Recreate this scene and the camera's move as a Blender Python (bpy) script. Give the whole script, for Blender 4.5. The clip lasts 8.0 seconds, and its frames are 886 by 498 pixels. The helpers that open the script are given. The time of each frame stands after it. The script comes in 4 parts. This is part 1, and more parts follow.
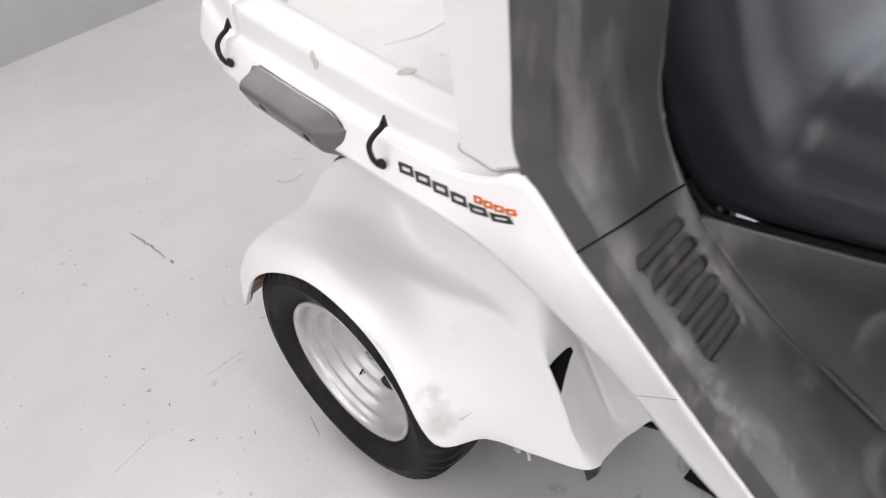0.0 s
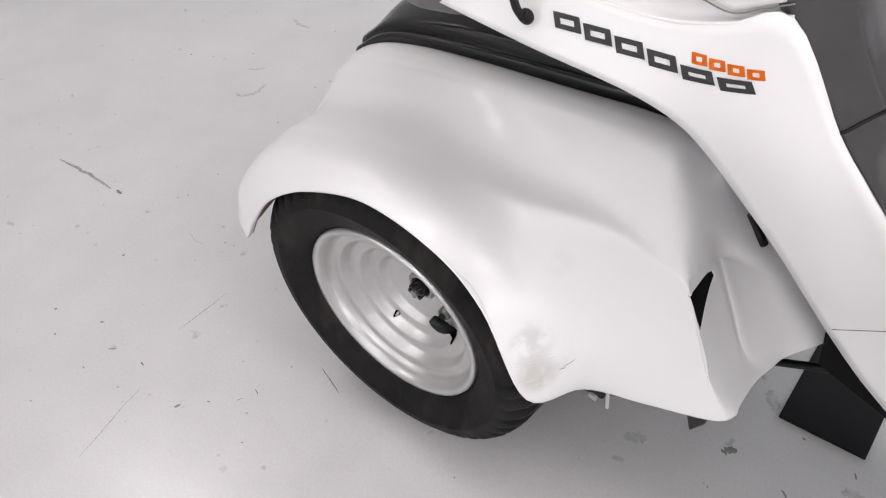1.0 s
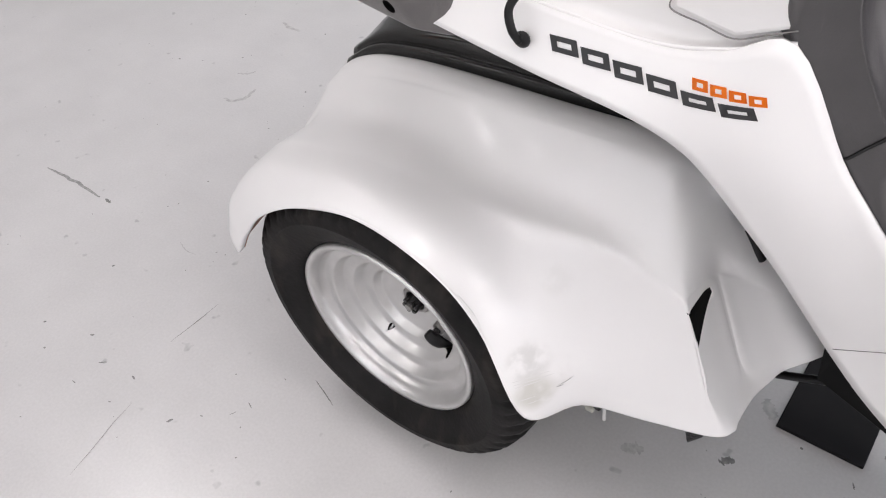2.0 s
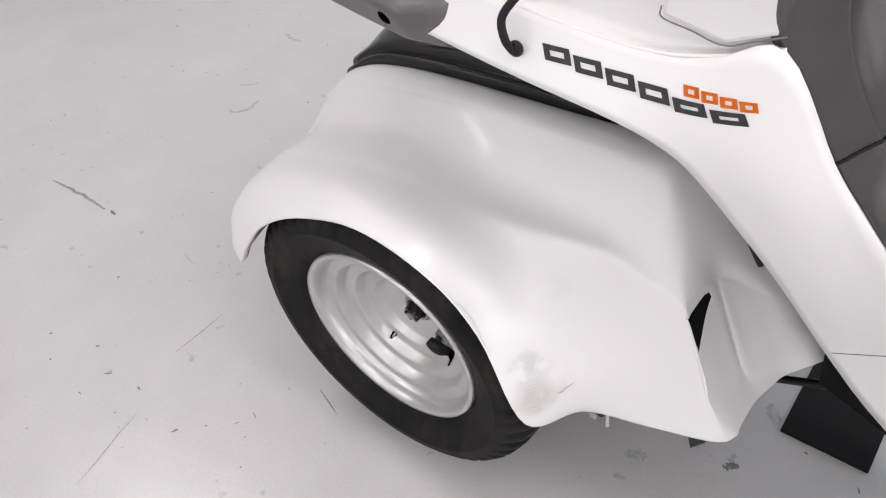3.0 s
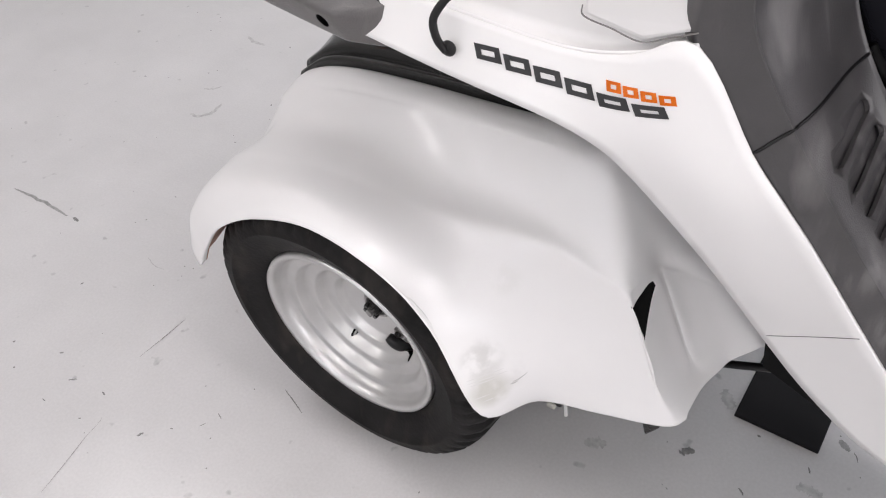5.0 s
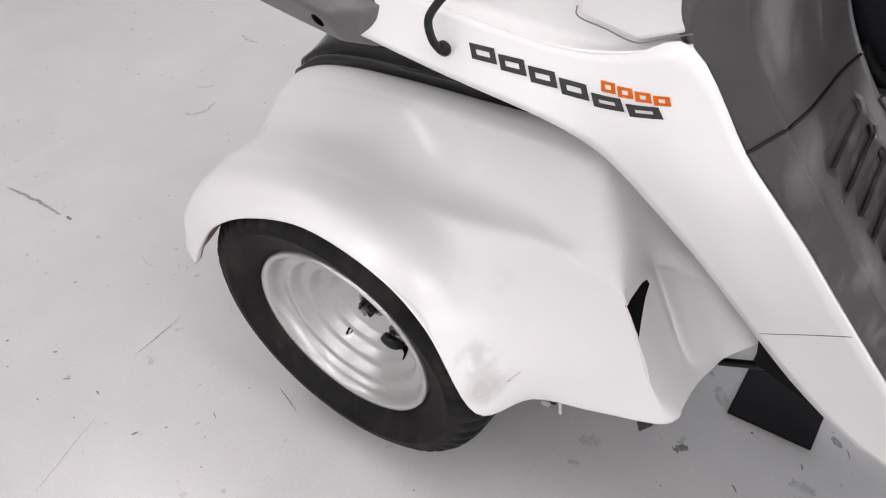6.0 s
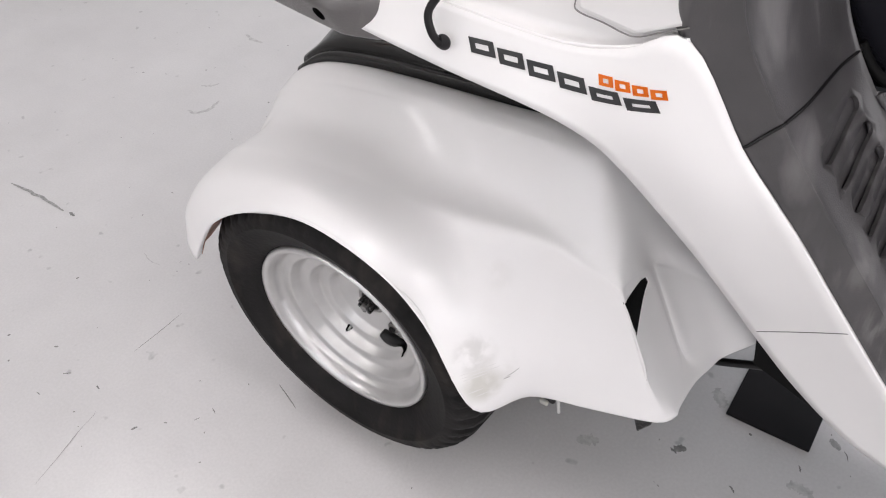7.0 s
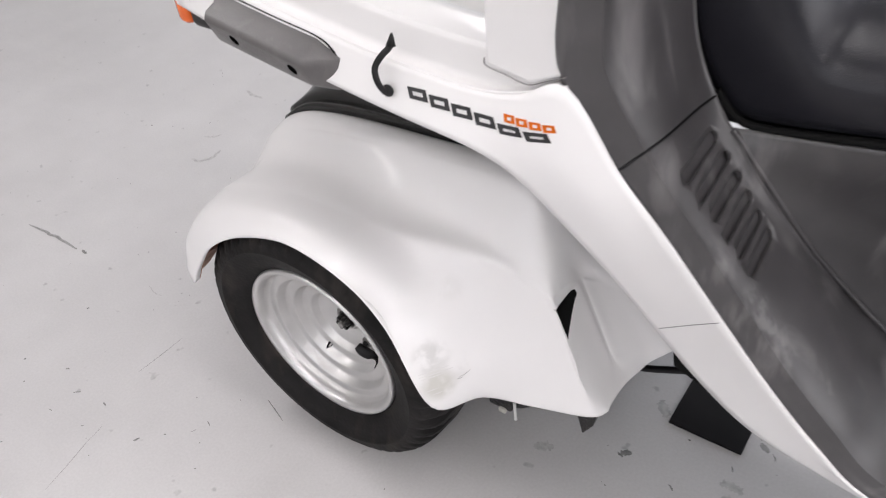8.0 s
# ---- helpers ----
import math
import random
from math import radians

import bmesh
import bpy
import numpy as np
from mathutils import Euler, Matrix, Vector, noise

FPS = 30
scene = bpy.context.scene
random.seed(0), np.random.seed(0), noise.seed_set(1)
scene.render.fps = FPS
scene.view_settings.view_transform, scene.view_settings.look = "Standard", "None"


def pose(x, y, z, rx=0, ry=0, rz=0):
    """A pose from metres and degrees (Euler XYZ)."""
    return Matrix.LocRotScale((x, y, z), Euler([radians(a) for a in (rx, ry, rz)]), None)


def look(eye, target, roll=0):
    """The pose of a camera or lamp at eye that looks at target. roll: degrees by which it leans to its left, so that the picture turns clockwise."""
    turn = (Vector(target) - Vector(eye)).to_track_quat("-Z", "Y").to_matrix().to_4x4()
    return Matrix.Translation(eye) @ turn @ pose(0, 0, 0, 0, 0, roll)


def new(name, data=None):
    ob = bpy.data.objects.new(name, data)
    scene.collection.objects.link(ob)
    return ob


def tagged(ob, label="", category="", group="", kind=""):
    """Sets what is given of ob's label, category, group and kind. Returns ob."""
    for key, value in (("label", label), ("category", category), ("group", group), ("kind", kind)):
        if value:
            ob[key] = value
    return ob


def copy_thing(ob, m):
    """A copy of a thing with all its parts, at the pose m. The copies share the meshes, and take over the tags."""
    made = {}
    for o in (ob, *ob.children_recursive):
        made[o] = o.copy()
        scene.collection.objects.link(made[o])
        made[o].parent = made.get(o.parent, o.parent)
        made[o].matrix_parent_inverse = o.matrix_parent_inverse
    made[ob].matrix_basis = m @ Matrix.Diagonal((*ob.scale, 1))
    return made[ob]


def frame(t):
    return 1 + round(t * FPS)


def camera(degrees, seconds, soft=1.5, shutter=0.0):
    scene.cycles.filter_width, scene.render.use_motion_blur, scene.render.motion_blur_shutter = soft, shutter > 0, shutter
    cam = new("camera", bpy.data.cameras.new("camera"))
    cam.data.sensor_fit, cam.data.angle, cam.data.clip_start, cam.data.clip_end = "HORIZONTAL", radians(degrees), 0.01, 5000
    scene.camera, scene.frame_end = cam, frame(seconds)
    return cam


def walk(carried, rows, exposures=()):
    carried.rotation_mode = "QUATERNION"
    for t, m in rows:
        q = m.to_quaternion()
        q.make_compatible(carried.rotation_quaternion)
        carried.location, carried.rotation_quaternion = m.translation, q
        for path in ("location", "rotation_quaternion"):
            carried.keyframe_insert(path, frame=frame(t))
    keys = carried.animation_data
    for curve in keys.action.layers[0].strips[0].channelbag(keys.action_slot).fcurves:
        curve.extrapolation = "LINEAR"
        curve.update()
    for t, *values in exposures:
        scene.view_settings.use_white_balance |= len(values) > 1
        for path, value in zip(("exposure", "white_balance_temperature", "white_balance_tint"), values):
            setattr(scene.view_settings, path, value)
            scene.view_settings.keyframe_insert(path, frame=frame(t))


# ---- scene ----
cam = camera(59.6, 8.0, soft=1.1, shutter=0.35)
PATH = [
    (0, (0.673, -0.348, 0.975), (-0.531, 0.641, -0.279), -9.8),
    (0.5, (0.487, -0.35, 0.889), (-0.565, 0.675, -0.468), -8.3),
    (1, (0.432, -0.367, 0.843), (-0.534, 0.675, -0.565), -6.6),
    (1.5, (0.426, -0.361, 0.839), (-0.514, 0.684, -0.583), -6.2),
    (2, (0.417, -0.351, 0.851), (-0.527, 0.695, -0.569), -6.6),
    (3.5, (0.432, -0.349, 0.855), (-0.536, 0.704, -0.543), -8.0),
    (4, (0.443, -0.352, 0.859), (-0.509, 0.711, -0.542), -8.0),
    (4.5, (0.452, -0.345, 0.858), (-0.482, 0.73, -0.546), -7.7),
    (6, (0.451, -0.346, 0.861), (-0.453, 0.741, -0.554), -7.1),
    (6.5, (0.454, -0.344, 0.861), (-0.45, 0.743, -0.555), -6.9),
    (7, (0.458, -0.35, 0.857), (-0.457, 0.739, -0.549), -6.7),
    (7.5, (0.477, -0.359, 0.862), (-0.457, 0.755, -0.513), -6.5),
    (8, (0.568, -0.414, 0.911), (-0.405, 0.751, -0.391), -6.8),
]
walk(cam, [(t, look(eye, target, roll)) for t, eye, target, roll in PATH], exposures=[(0, 0.12), (0.6, 0.03), (1.2, 0.0), (8, 0.0)])

# ---- light: a closed workshop room under rows of ceiling tubes ----
world = bpy.data.worlds.new("world")
world.use_nodes = True
sky = world.node_tree.nodes.new("ShaderNodeTexSky")
sky.sky_type, sky.sun_disc, sky.sun_elevation, sky.sun_rotation = "NISHITA", False, radians(40), radians(200)
world.node_tree.links.new(sky.outputs["Color"], world.node_tree.nodes["Background"].inputs["Color"])
world.node_tree.nodes["Background"].inputs["Strength"].default_value = 0.10
scene.world = world
CEILING = 2.6
TUBE_WATTS = 12.9
DAYLIGHT_WATTS = 80.0
SHOPFRONT_FILL_WATTS = 30.0
EAST_WATTS = 102.0
WIN_X0, WIN_X1, WIN_Z0, WIN_Z1 = -1.6, 4.6, 0.3, 2.5
SHOP_X0, SHOP_X1, SHOP_Z0, SHOP_Z1 = -2.0, 2.4, 0.9, 2.45
EAST_Y0, EAST_Y1, EAST_Z0, EAST_Z1 = -2.2, 2.4, 0.9, 2.3
TUBES = [(x, y) for x in (-1.58, 0.8, 3.1) for y in (-3.4, -1.7, 0.0, 2.7)]


def tube_lamp(x, y):
    data = bpy.data.lights.new("tube_light", "AREA")
    data.shape, data.size, data.size_y = "RECTANGLE", 1.2, 0.24
    data.energy, data.color = TUBE_WATTS, (1.0, 0.959, 0.969)
    ob = new("tube_light", data)
    ob.matrix_world = pose(x, y, CEILING - 0.09)


for x, y in TUBES:
    tube_lamp(x, y)
# daylight through the long window in the north wall
day = bpy.data.lights.new("window_daylight", "AREA")
day.shape, day.size, day.size_y = "RECTANGLE", WIN_X1 - WIN_X0, WIN_Z1 - WIN_Z0
day.energy, day.color = DAYLIGHT_WATTS, (0.90, 0.94, 1.0)
new("window_daylight", day).matrix_world = pose((WIN_X0 + WIN_X1) / 2, 3.62, (WIN_Z0 + WIN_Z1) / 2, -90)

# fill light from the south for the fender; its shopfront is made up
front = bpy.data.lights.new("shopfront_fill", "AREA")
front.shape, front.size, front.size_y = "RECTANGLE", SHOP_X1 - SHOP_X0, SHOP_Z1 - SHOP_Z0
front.energy, front.color = SHOPFRONT_FILL_WATTS, (1.0, 0.965, 0.985)
new("shopfront_fill", front).matrix_world = pose((SHOP_X0 + SHOP_X1) / 2, -5.02, (SHOP_Z0 + SHOP_Z1) / 2, 90)

# daylight through the window in the east wall
side = bpy.data.lights.new("side_daylight", "AREA")
side.shape, side.size, side.size_y = "RECTANGLE", EAST_Y1 - EAST_Y0, EAST_Z1 - EAST_Z0
side.energy, side.color = EAST_WATTS, (1.0, 0.965, 0.985)
new("side_daylight", side).matrix_world = pose(5.42, (EAST_Y0 + EAST_Y1) / 2, (EAST_Z0 + EAST_Z1) / 2, 90, 0, 90)


# ---- materials ----
def material(name, color, rough=0.5, metal=0.0, coat=0.0, grain=0.0, grain_scale=60.0, bump=0.0, bump_scale=200.0, stain=0.0, stain_scale=6.0, spec=0.5, coat_rough=0.17):
    m = bpy.data.materials.new(name)
    m.use_nodes = True
    nt = m.node_tree
    b = nt.nodes["Principled BSDF"]
    b.inputs["Roughness"].default_value = rough
    b.inputs["Metallic"].default_value = metal
    b.inputs["Coat Weight"].default_value = coat
    b.inputs["Coat Roughness"].default_value = coat_rough
    b.inputs["Specular IOR Level"].default_value = spec
    b.inputs["Base Color"].default_value = (*color, 1)
    co = nt.nodes.new("ShaderNodeTexCoord")
    if grain or stain:
        last = None
        for amount, scale in ((grain, grain_scale), (stain, stain_scale)):
            if not amount:
                continue
            n = nt.nodes.new("ShaderNodeTexNoise")
            n.inputs["Scale"].default_value, n.inputs["Detail"].default_value = scale, 6
            nt.links.new(co.outputs["Object"], n.inputs["Vector"])
            r = nt.nodes.new("ShaderNodeMapRange")
            r.inputs["From Min"].default_value, r.inputs["From Max"].default_value = 0.3, 0.7
            r.inputs["To Min"].default_value, r.inputs["To Max"].default_value = 1 - amount, 1 + amount
            nt.links.new(n.outputs["Fac"], r.inputs["Value"])
            mix = nt.nodes.new("ShaderNodeMix")
            mix.data_type, mix.blend_type = "RGBA", "MULTIPLY"
            mix.inputs["Factor"].default_value = 1
            if last is None:
                mix.inputs["A"].default_value = (*color, 1)
            else:
                nt.links.new(last, mix.inputs["A"])
            nt.links.new(r.outputs["Result"], mix.inputs["B"])
            last = mix.outputs["Result"]
        nt.links.new(last, b.inputs["Base Color"])
    if bump:
        n = nt.nodes.new("ShaderNodeTexNoise")
        n.inputs["Scale"].default_value, n.inputs["Detail"].default_value = bump_scale, 4
        nt.links.new(co.outputs["Object"], n.inputs["Vector"])
        d = nt.nodes.new("ShaderNodeBump")
        d.inputs["Strength"].default_value, d.inputs["Distance"].default_value = bump, 0.002
        nt.links.new(n.outputs["Fac"], d.inputs["Height"])
        nt.links.new(d.outputs["Normal"], b.inputs["Normal"])
    return m


WHITE = material("white_paint", (0.785, 0.773, 0.768), 0.42, coat=0.40, coat_rough=0.11, grain=0.015, grain_scale=9, stain=0.02, stain_scale=3)
DECK_WHITE = material("deck_white", (0.66, 0.65, 0.64), 0.5, grain=0.03, grain_scale=30, stain=0.03, stain_scale=7)
GREY = material("grey_plastic", (0.0465, 0.0437, 0.0455), 0.36, spec=0.65, grain=0.16, grain_scale=26, bump=0.12, bump_scale=900, stain=0.1, stain_scale=8)


def scuffed(m, color, scale, lo, hi, amount):
    """Pale rubbed streaks over a plastic surface."""
    nt = m.node_tree
    b = nt.nodes["Principled BSDF"]
    co = nt.nodes.new("ShaderNodeTexCoord")
    mp = nt.nodes.new("ShaderNodeMapping")
    mp.inputs["Scale"].default_value = (1.0, 1.0, 0.3)
    mp.inputs["Rotation"].default_value = (0.2, 0.5, 0.3)
    nt.links.new(co.outputs["Object"], mp.inputs["Vector"])
    n = nt.nodes.new("ShaderNodeTexNoise")
    n.inputs["Scale"].default_value, n.inputs["Detail"].default_value, n.inputs["Distortion"].default_value = scale, 5, 0.6
    nt.links.new(mp.outputs["Vector"], n.inputs["Vector"])
    r = nt.nodes.new("ShaderNodeMapRange")
    for key, value in (("From Min", lo), ("From Max", hi), ("To Min", 0.0), ("To Max", amount)):
        r.inputs[key].default_value = value
    nt.links.new(n.outputs["Fac"], r.inputs["Value"])
    mix = nt.nodes.new("ShaderNodeMix")
    mix.data_type = "RGBA"
    nt.links.new(r.outputs["Result"], mix.inputs["Factor"])
    nt.links.new(b.inputs["Base Color"].links[0].from_socket, mix.inputs["A"])
    mix.inputs["B"].default_value = (*color, 1)
    nt.links.new(mix.outputs["Result"], b.inputs["Base Color"])


def worn_patch(m, center, radius, color, amount, scale, stretch=(1, 1, 1), turn=(0, 0, 0), lo=0.42, hi=0.6):
    """A rubbed place of uneven outline round a point of the surface."""
    nt = m.node_tree
    b = nt.nodes["Principled BSDF"]
    co = nt.nodes.new("ShaderNodeTexCoord")
    far = nt.nodes.new("ShaderNodeVectorMath")
    far.operation = "DISTANCE"
    far.inputs[1].default_value = center
    nt.links.new(co.outputs["Object"], far.inputs[0])
    near = nt.nodes.new("ShaderNodeMapRange")
    near.interpolation_type = "SMOOTHSTEP"
    for key, value in (("From Min", radius), ("From Max", radius * 0.35), ("To Min", 0.0), ("To Max", amount)):
        near.inputs[key].default_value = value
    nt.links.new(far.outputs["Value"], near.inputs["Value"])
    mp = nt.nodes.new("ShaderNodeMapping")
    mp.inputs["Scale"].default_value, mp.inputs["Rotation"].default_value = stretch, turn
    nt.links.new(co.outputs["Object"], mp.inputs["Vector"])
    n = nt.nodes.new("ShaderNodeTexNoise")
    n.inputs["Scale"].default_value, n.inputs["Detail"].default_value = scale, 6
    nt.links.new(mp.outputs["Vector"], n.inputs["Vector"])
    r = nt.nodes.new("ShaderNodeMapRange")
    r.interpolation_type = "SMOOTHSTEP"
    for key, value in (("From Min", lo), ("From Max", hi)):
        r.inputs[key].default_value = value
    nt.links.new(n.outputs["Fac"], r.inputs["Value"])
    both = nt.nodes.new("ShaderNodeMath")
    both.operation = "MULTIPLY"
    nt.links.new(near.outputs["Result"], both.inputs[0])
    nt.links.new(r.outputs["Result"], both.inputs[1])
    mix = nt.nodes.new("ShaderNodeMix")
    mix.data_type = "RGBA"
    nt.links.new(both.outputs[0], mix.inputs["Factor"])
    nt.links.new(b.inputs["Base Color"].links[0].from_socket, mix.inputs["A"])
    mix.inputs["B"].default_value = (*color, 1)
    nt.links.new(mix.outputs["Result"], b.inputs["Base Color"])


# scraped lobe of the fender, faint smears on its flank
worn_patch(WHITE, (0.190, -0.004, 0.282), 0.027, (0.52, 0.515, 0.495), 0.6, 60, lo=0.34, hi=0.6)
worn_patch(WHITE, (0.199, -0.007, 0.246), 0.028, (0.54, 0.53, 0.485), 0.85, 38, lo=0.22, hi=0.58)
worn_patch(WHITE, (0.212, 0.012, 0.262), 0.026, (0.60, 0.59, 0.57), 0.4, 45, lo=0.35, hi=0.65)
worn_patch(WHITE, (0.185, 0.050, 0.340), 0.020, (0.64, 0.63, 0.61), 0.25, 60, (1, 1, 0.4))
# rubbed streaks on the fairing beside and below the louvres
for at, r, k in (((0.446, 0.056, 0.487), 0.024, 0.45), ((0.456, 0.066, 0.482), 0.022, 0.4), ((0.482, 0.070, 0.440), 0.026, 0.8), ((0.497, 0.072, 0.412), 0.028, 0.85), ((0.512, 0.078, 0.392), 0.024, 0.6), ((0.425, 0.048, 0.512), 0.02, 0.15)):
    worn_patch(GREY, at, r * 1.1, (0.135, 0.13, 0.13), k, 120, (1.0, 1.0, 0.18), (0.25, 0.30, 0.0), 0.42, 0.66)
scuffed(GREY, (0.22, 0.21, 0.21), 22, 0.55, 0.78, 0.6)
BUMPER_GREY = material("bumper_grey_plastic", (0.088, 0.082, 0.081), 0.34, spec=0.9, grain=0.16, grain_scale=26, bump=0.2, bump_scale=700, stain=0.14, stain_scale=11)
BLACK = material("black_plastic", (0.006, 0.0055, 0.006), 0.4, spec=0.3, grain=0.15, grain_scale=20)
COVER_BLACK = material("cover_black_plastic", (0.008, 0.0075, 0.0075), 0.22, spec=0.55, grain=0.2, grain_scale=8)
VINYL = material("black_vinyl", (0.014, 0.014, 0.018), 0.27, spec=0.3, grain=0.1, grain_scale=30, bump=0.15, bump_scale=600)
RUBBER = material("tyre_rubber", (0.010, 0.0092, 0.0092), 0.65, grain=0.25, grain_scale=25, bump=0.3, bump_scale=200, stain=0.5, stain_scale=16, spec=0.18)
scuffed(RUBBER, (0.045, 0.038, 0.033), 30, 0.52, 0.75, 0.7)
scuffed(BUMPER_GREY, (0.24, 0.23, 0.225), 60, 0.55, 0.75, 0.25)
SILVER = material("silver_paint", (0.58, 0.575, 0.57), 0.34, metal=0.75, coat=0.25, grain=0.05, grain_scale=40, stain=0.04)
STEEL = material("bare_steel", (0.35, 0.34, 0.33), 0.35, metal=0.9, grain=0.3, grain_scale=120)
GREASE = material("greasy_black_steel", (0.009, 0.008, 0.008), 0.28, grain=0.5, grain_scale=200, bump=0.6, bump_scale=300)
ORANGE = material("orange_lens", (0.85, 0.14, 0.005), 0.15, coat=0.6)
INK_GREY = material("decal_dark_grey", (0.075, 0.075, 0.078), 0.4)
INK_ORANGE = material("decal_orange", (0.9, 0.24, 0.01), 0.4)
SCUFF = material("scuff_rubber_mark", (0.17, 0.165, 0.16), 0.6, grain=0.4, grain_scale=150)
SCRATCH_AND_GAP = material("dark_scratch_and_gap_shade", (0.2, 0.19, 0.185), 0.6)
# darkest black: underbody parts, and recesses or gaps coloured dark for shade
BLACK_MATT = material("matt_black_underbody_and_holes", (0.004, 0.004, 0.004), 0.8, grain=0.3, grain_scale=15, spec=0.15)
PAD_RUBBER = material("pad_rubber", (0.006, 0.0045, 0.005), 0.6, grain=0.3, grain_scale=12, spec=0.15)
RUST = material("rusty_inner_steel", (0.36, 0.20, 0.15), 0.7, grain=0.3, grain_scale=50)
WALL = material("wall_paint", (0.33, 0.325, 0.315), 0.75, grain=0.03, grain_scale=12, stain=0.05, stain_scale=1.2, bump=0.1, bump_scale=80)
CEIL = material("ceiling_paint", (0.76, 0.75, 0.74), 0.8, grain=0.02)
# pale paint for the unseen walls, to bounce more light into the room
WALL_WHITE = material("unseen_wall_white", (0.66, 0.65, 0.64), 0.75, grain=0.03, grain_scale=12, stain=0.05, stain_scale=1.2, bump=0.1, bump_scale=80)
DULL_MARK = material("dull_wear_mark", (0.50, 0.49, 0.44), 0.6, grain=0.08, grain_scale=60)
SCRAPE = material("scraped_paint", (0.61, 0.597, 0.57), 0.55, grain=0.06, grain_scale=70, bump=0.4, bump_scale=250)


def floor_material():
    m = material("grey_floor_paint", (0.52, 0.508, 0.506), 0.30, spec=0.5, coat=0.35, coat_rough=0.16)
    nt = m.node_tree
    b = nt.nodes["Principled BSDF"]
    co = nt.nodes.new("ShaderNodeTexCoord")

    def noise_range(scale, lo, hi, to_lo, to_hi, detail=6):
        n = nt.nodes.new("ShaderNodeTexNoise")
        n.inputs["Scale"].default_value, n.inputs["Detail"].default_value = scale, detail
        nt.links.new(co.outputs["Object"], n.inputs["Vector"])
        r = nt.nodes.new("ShaderNodeMapRange")
        for key, value in (("From Min", lo), ("From Max", hi), ("To Min", to_lo), ("To Max", to_hi)):
            r.inputs[key].default_value = value
        nt.links.new(n.outputs["Fac"], r.inputs["Value"])
        return r.outputs["Result"]

    def times(a, bb):
        n = nt.nodes.new("ShaderNodeMath")
        n.operation = "MULTIPLY"
        nt.links.new(a, n.inputs[0])
        nt.links.new(bb, n.inputs[1])
        return n.outputs[0]

    v = times(noise_range(1.6, 0.3, 0.7, 0.93, 1.05), noise_range(9, 0.3, 0.7, 0.96, 1.03))
    v = times(v, noise_range(260, 0.25, 0.75, 0.95, 1.04, 3))
    v = times(v, noise_range(34, 0.70, 0.76, 1.0, 0.72, 2))
    mix = nt.nodes.new("ShaderNodeMix")
    mix.data_type, mix.blend_type = "RGBA", "MULTIPLY"
    mix.inputs["Factor"].default_value = 1
    mix.inputs["A"].default_value = (0.52, 0.508, 0.506, 1)
    nt.links.new(v, mix.inputs["B"])
    nt.links.new(mix.outputs["Result"], b.inputs["Base Color"])
    nt.links.new(noise_range(7, 0.1, 0.9, 0.285, 0.36), b.inputs["Roughness"])
    n = nt.nodes.new("ShaderNodeTexNoise")
    n.inputs["Scale"].default_value, n.inputs["Detail"].default_value = 38, 8
    nt.links.new(co.outputs["Object"], n.inputs["Vector"])
    d = nt.nodes.new("ShaderNodeBump")
    d.inputs["Strength"].default_value, d.inputs["Distance"].default_value = 0.22, 0.003
    nt.links.new(n.outputs["Fac"], d.inputs["Height"])
    nt.links.new(d.outputs["Normal"], b.inputs["Normal"])
    nt.links.new(d.outputs["Normal"], b.inputs["Coat Normal"])
    return m


FLOOR = floor_material()


# ---- mesh helpers ----
def mesh_of(name, bm, mat, smooth=True):
    me = bpy.data.meshes.new(name)
    bm.to_mesh(me)
    bm.free()
    if mat:
        me.materials.append(mat)
    if smooth:
        for p in me.polygons:
            p.use_smooth = True
    return me


def part(name, bm, mat, parent, label="", smooth=True):
    ob = new(name, mesh_of(name, bm, mat, smooth))
    ob.parent = parent
    if label:
        tagged(ob, label)
    return ob


def thing(name, label, category, group="", kind="", at=(0, 0, 0)):
    ob = new(name)
    ob.empty_display_size = 0.05
    ob.location = at
    return tagged(ob, label, category, group, kind)


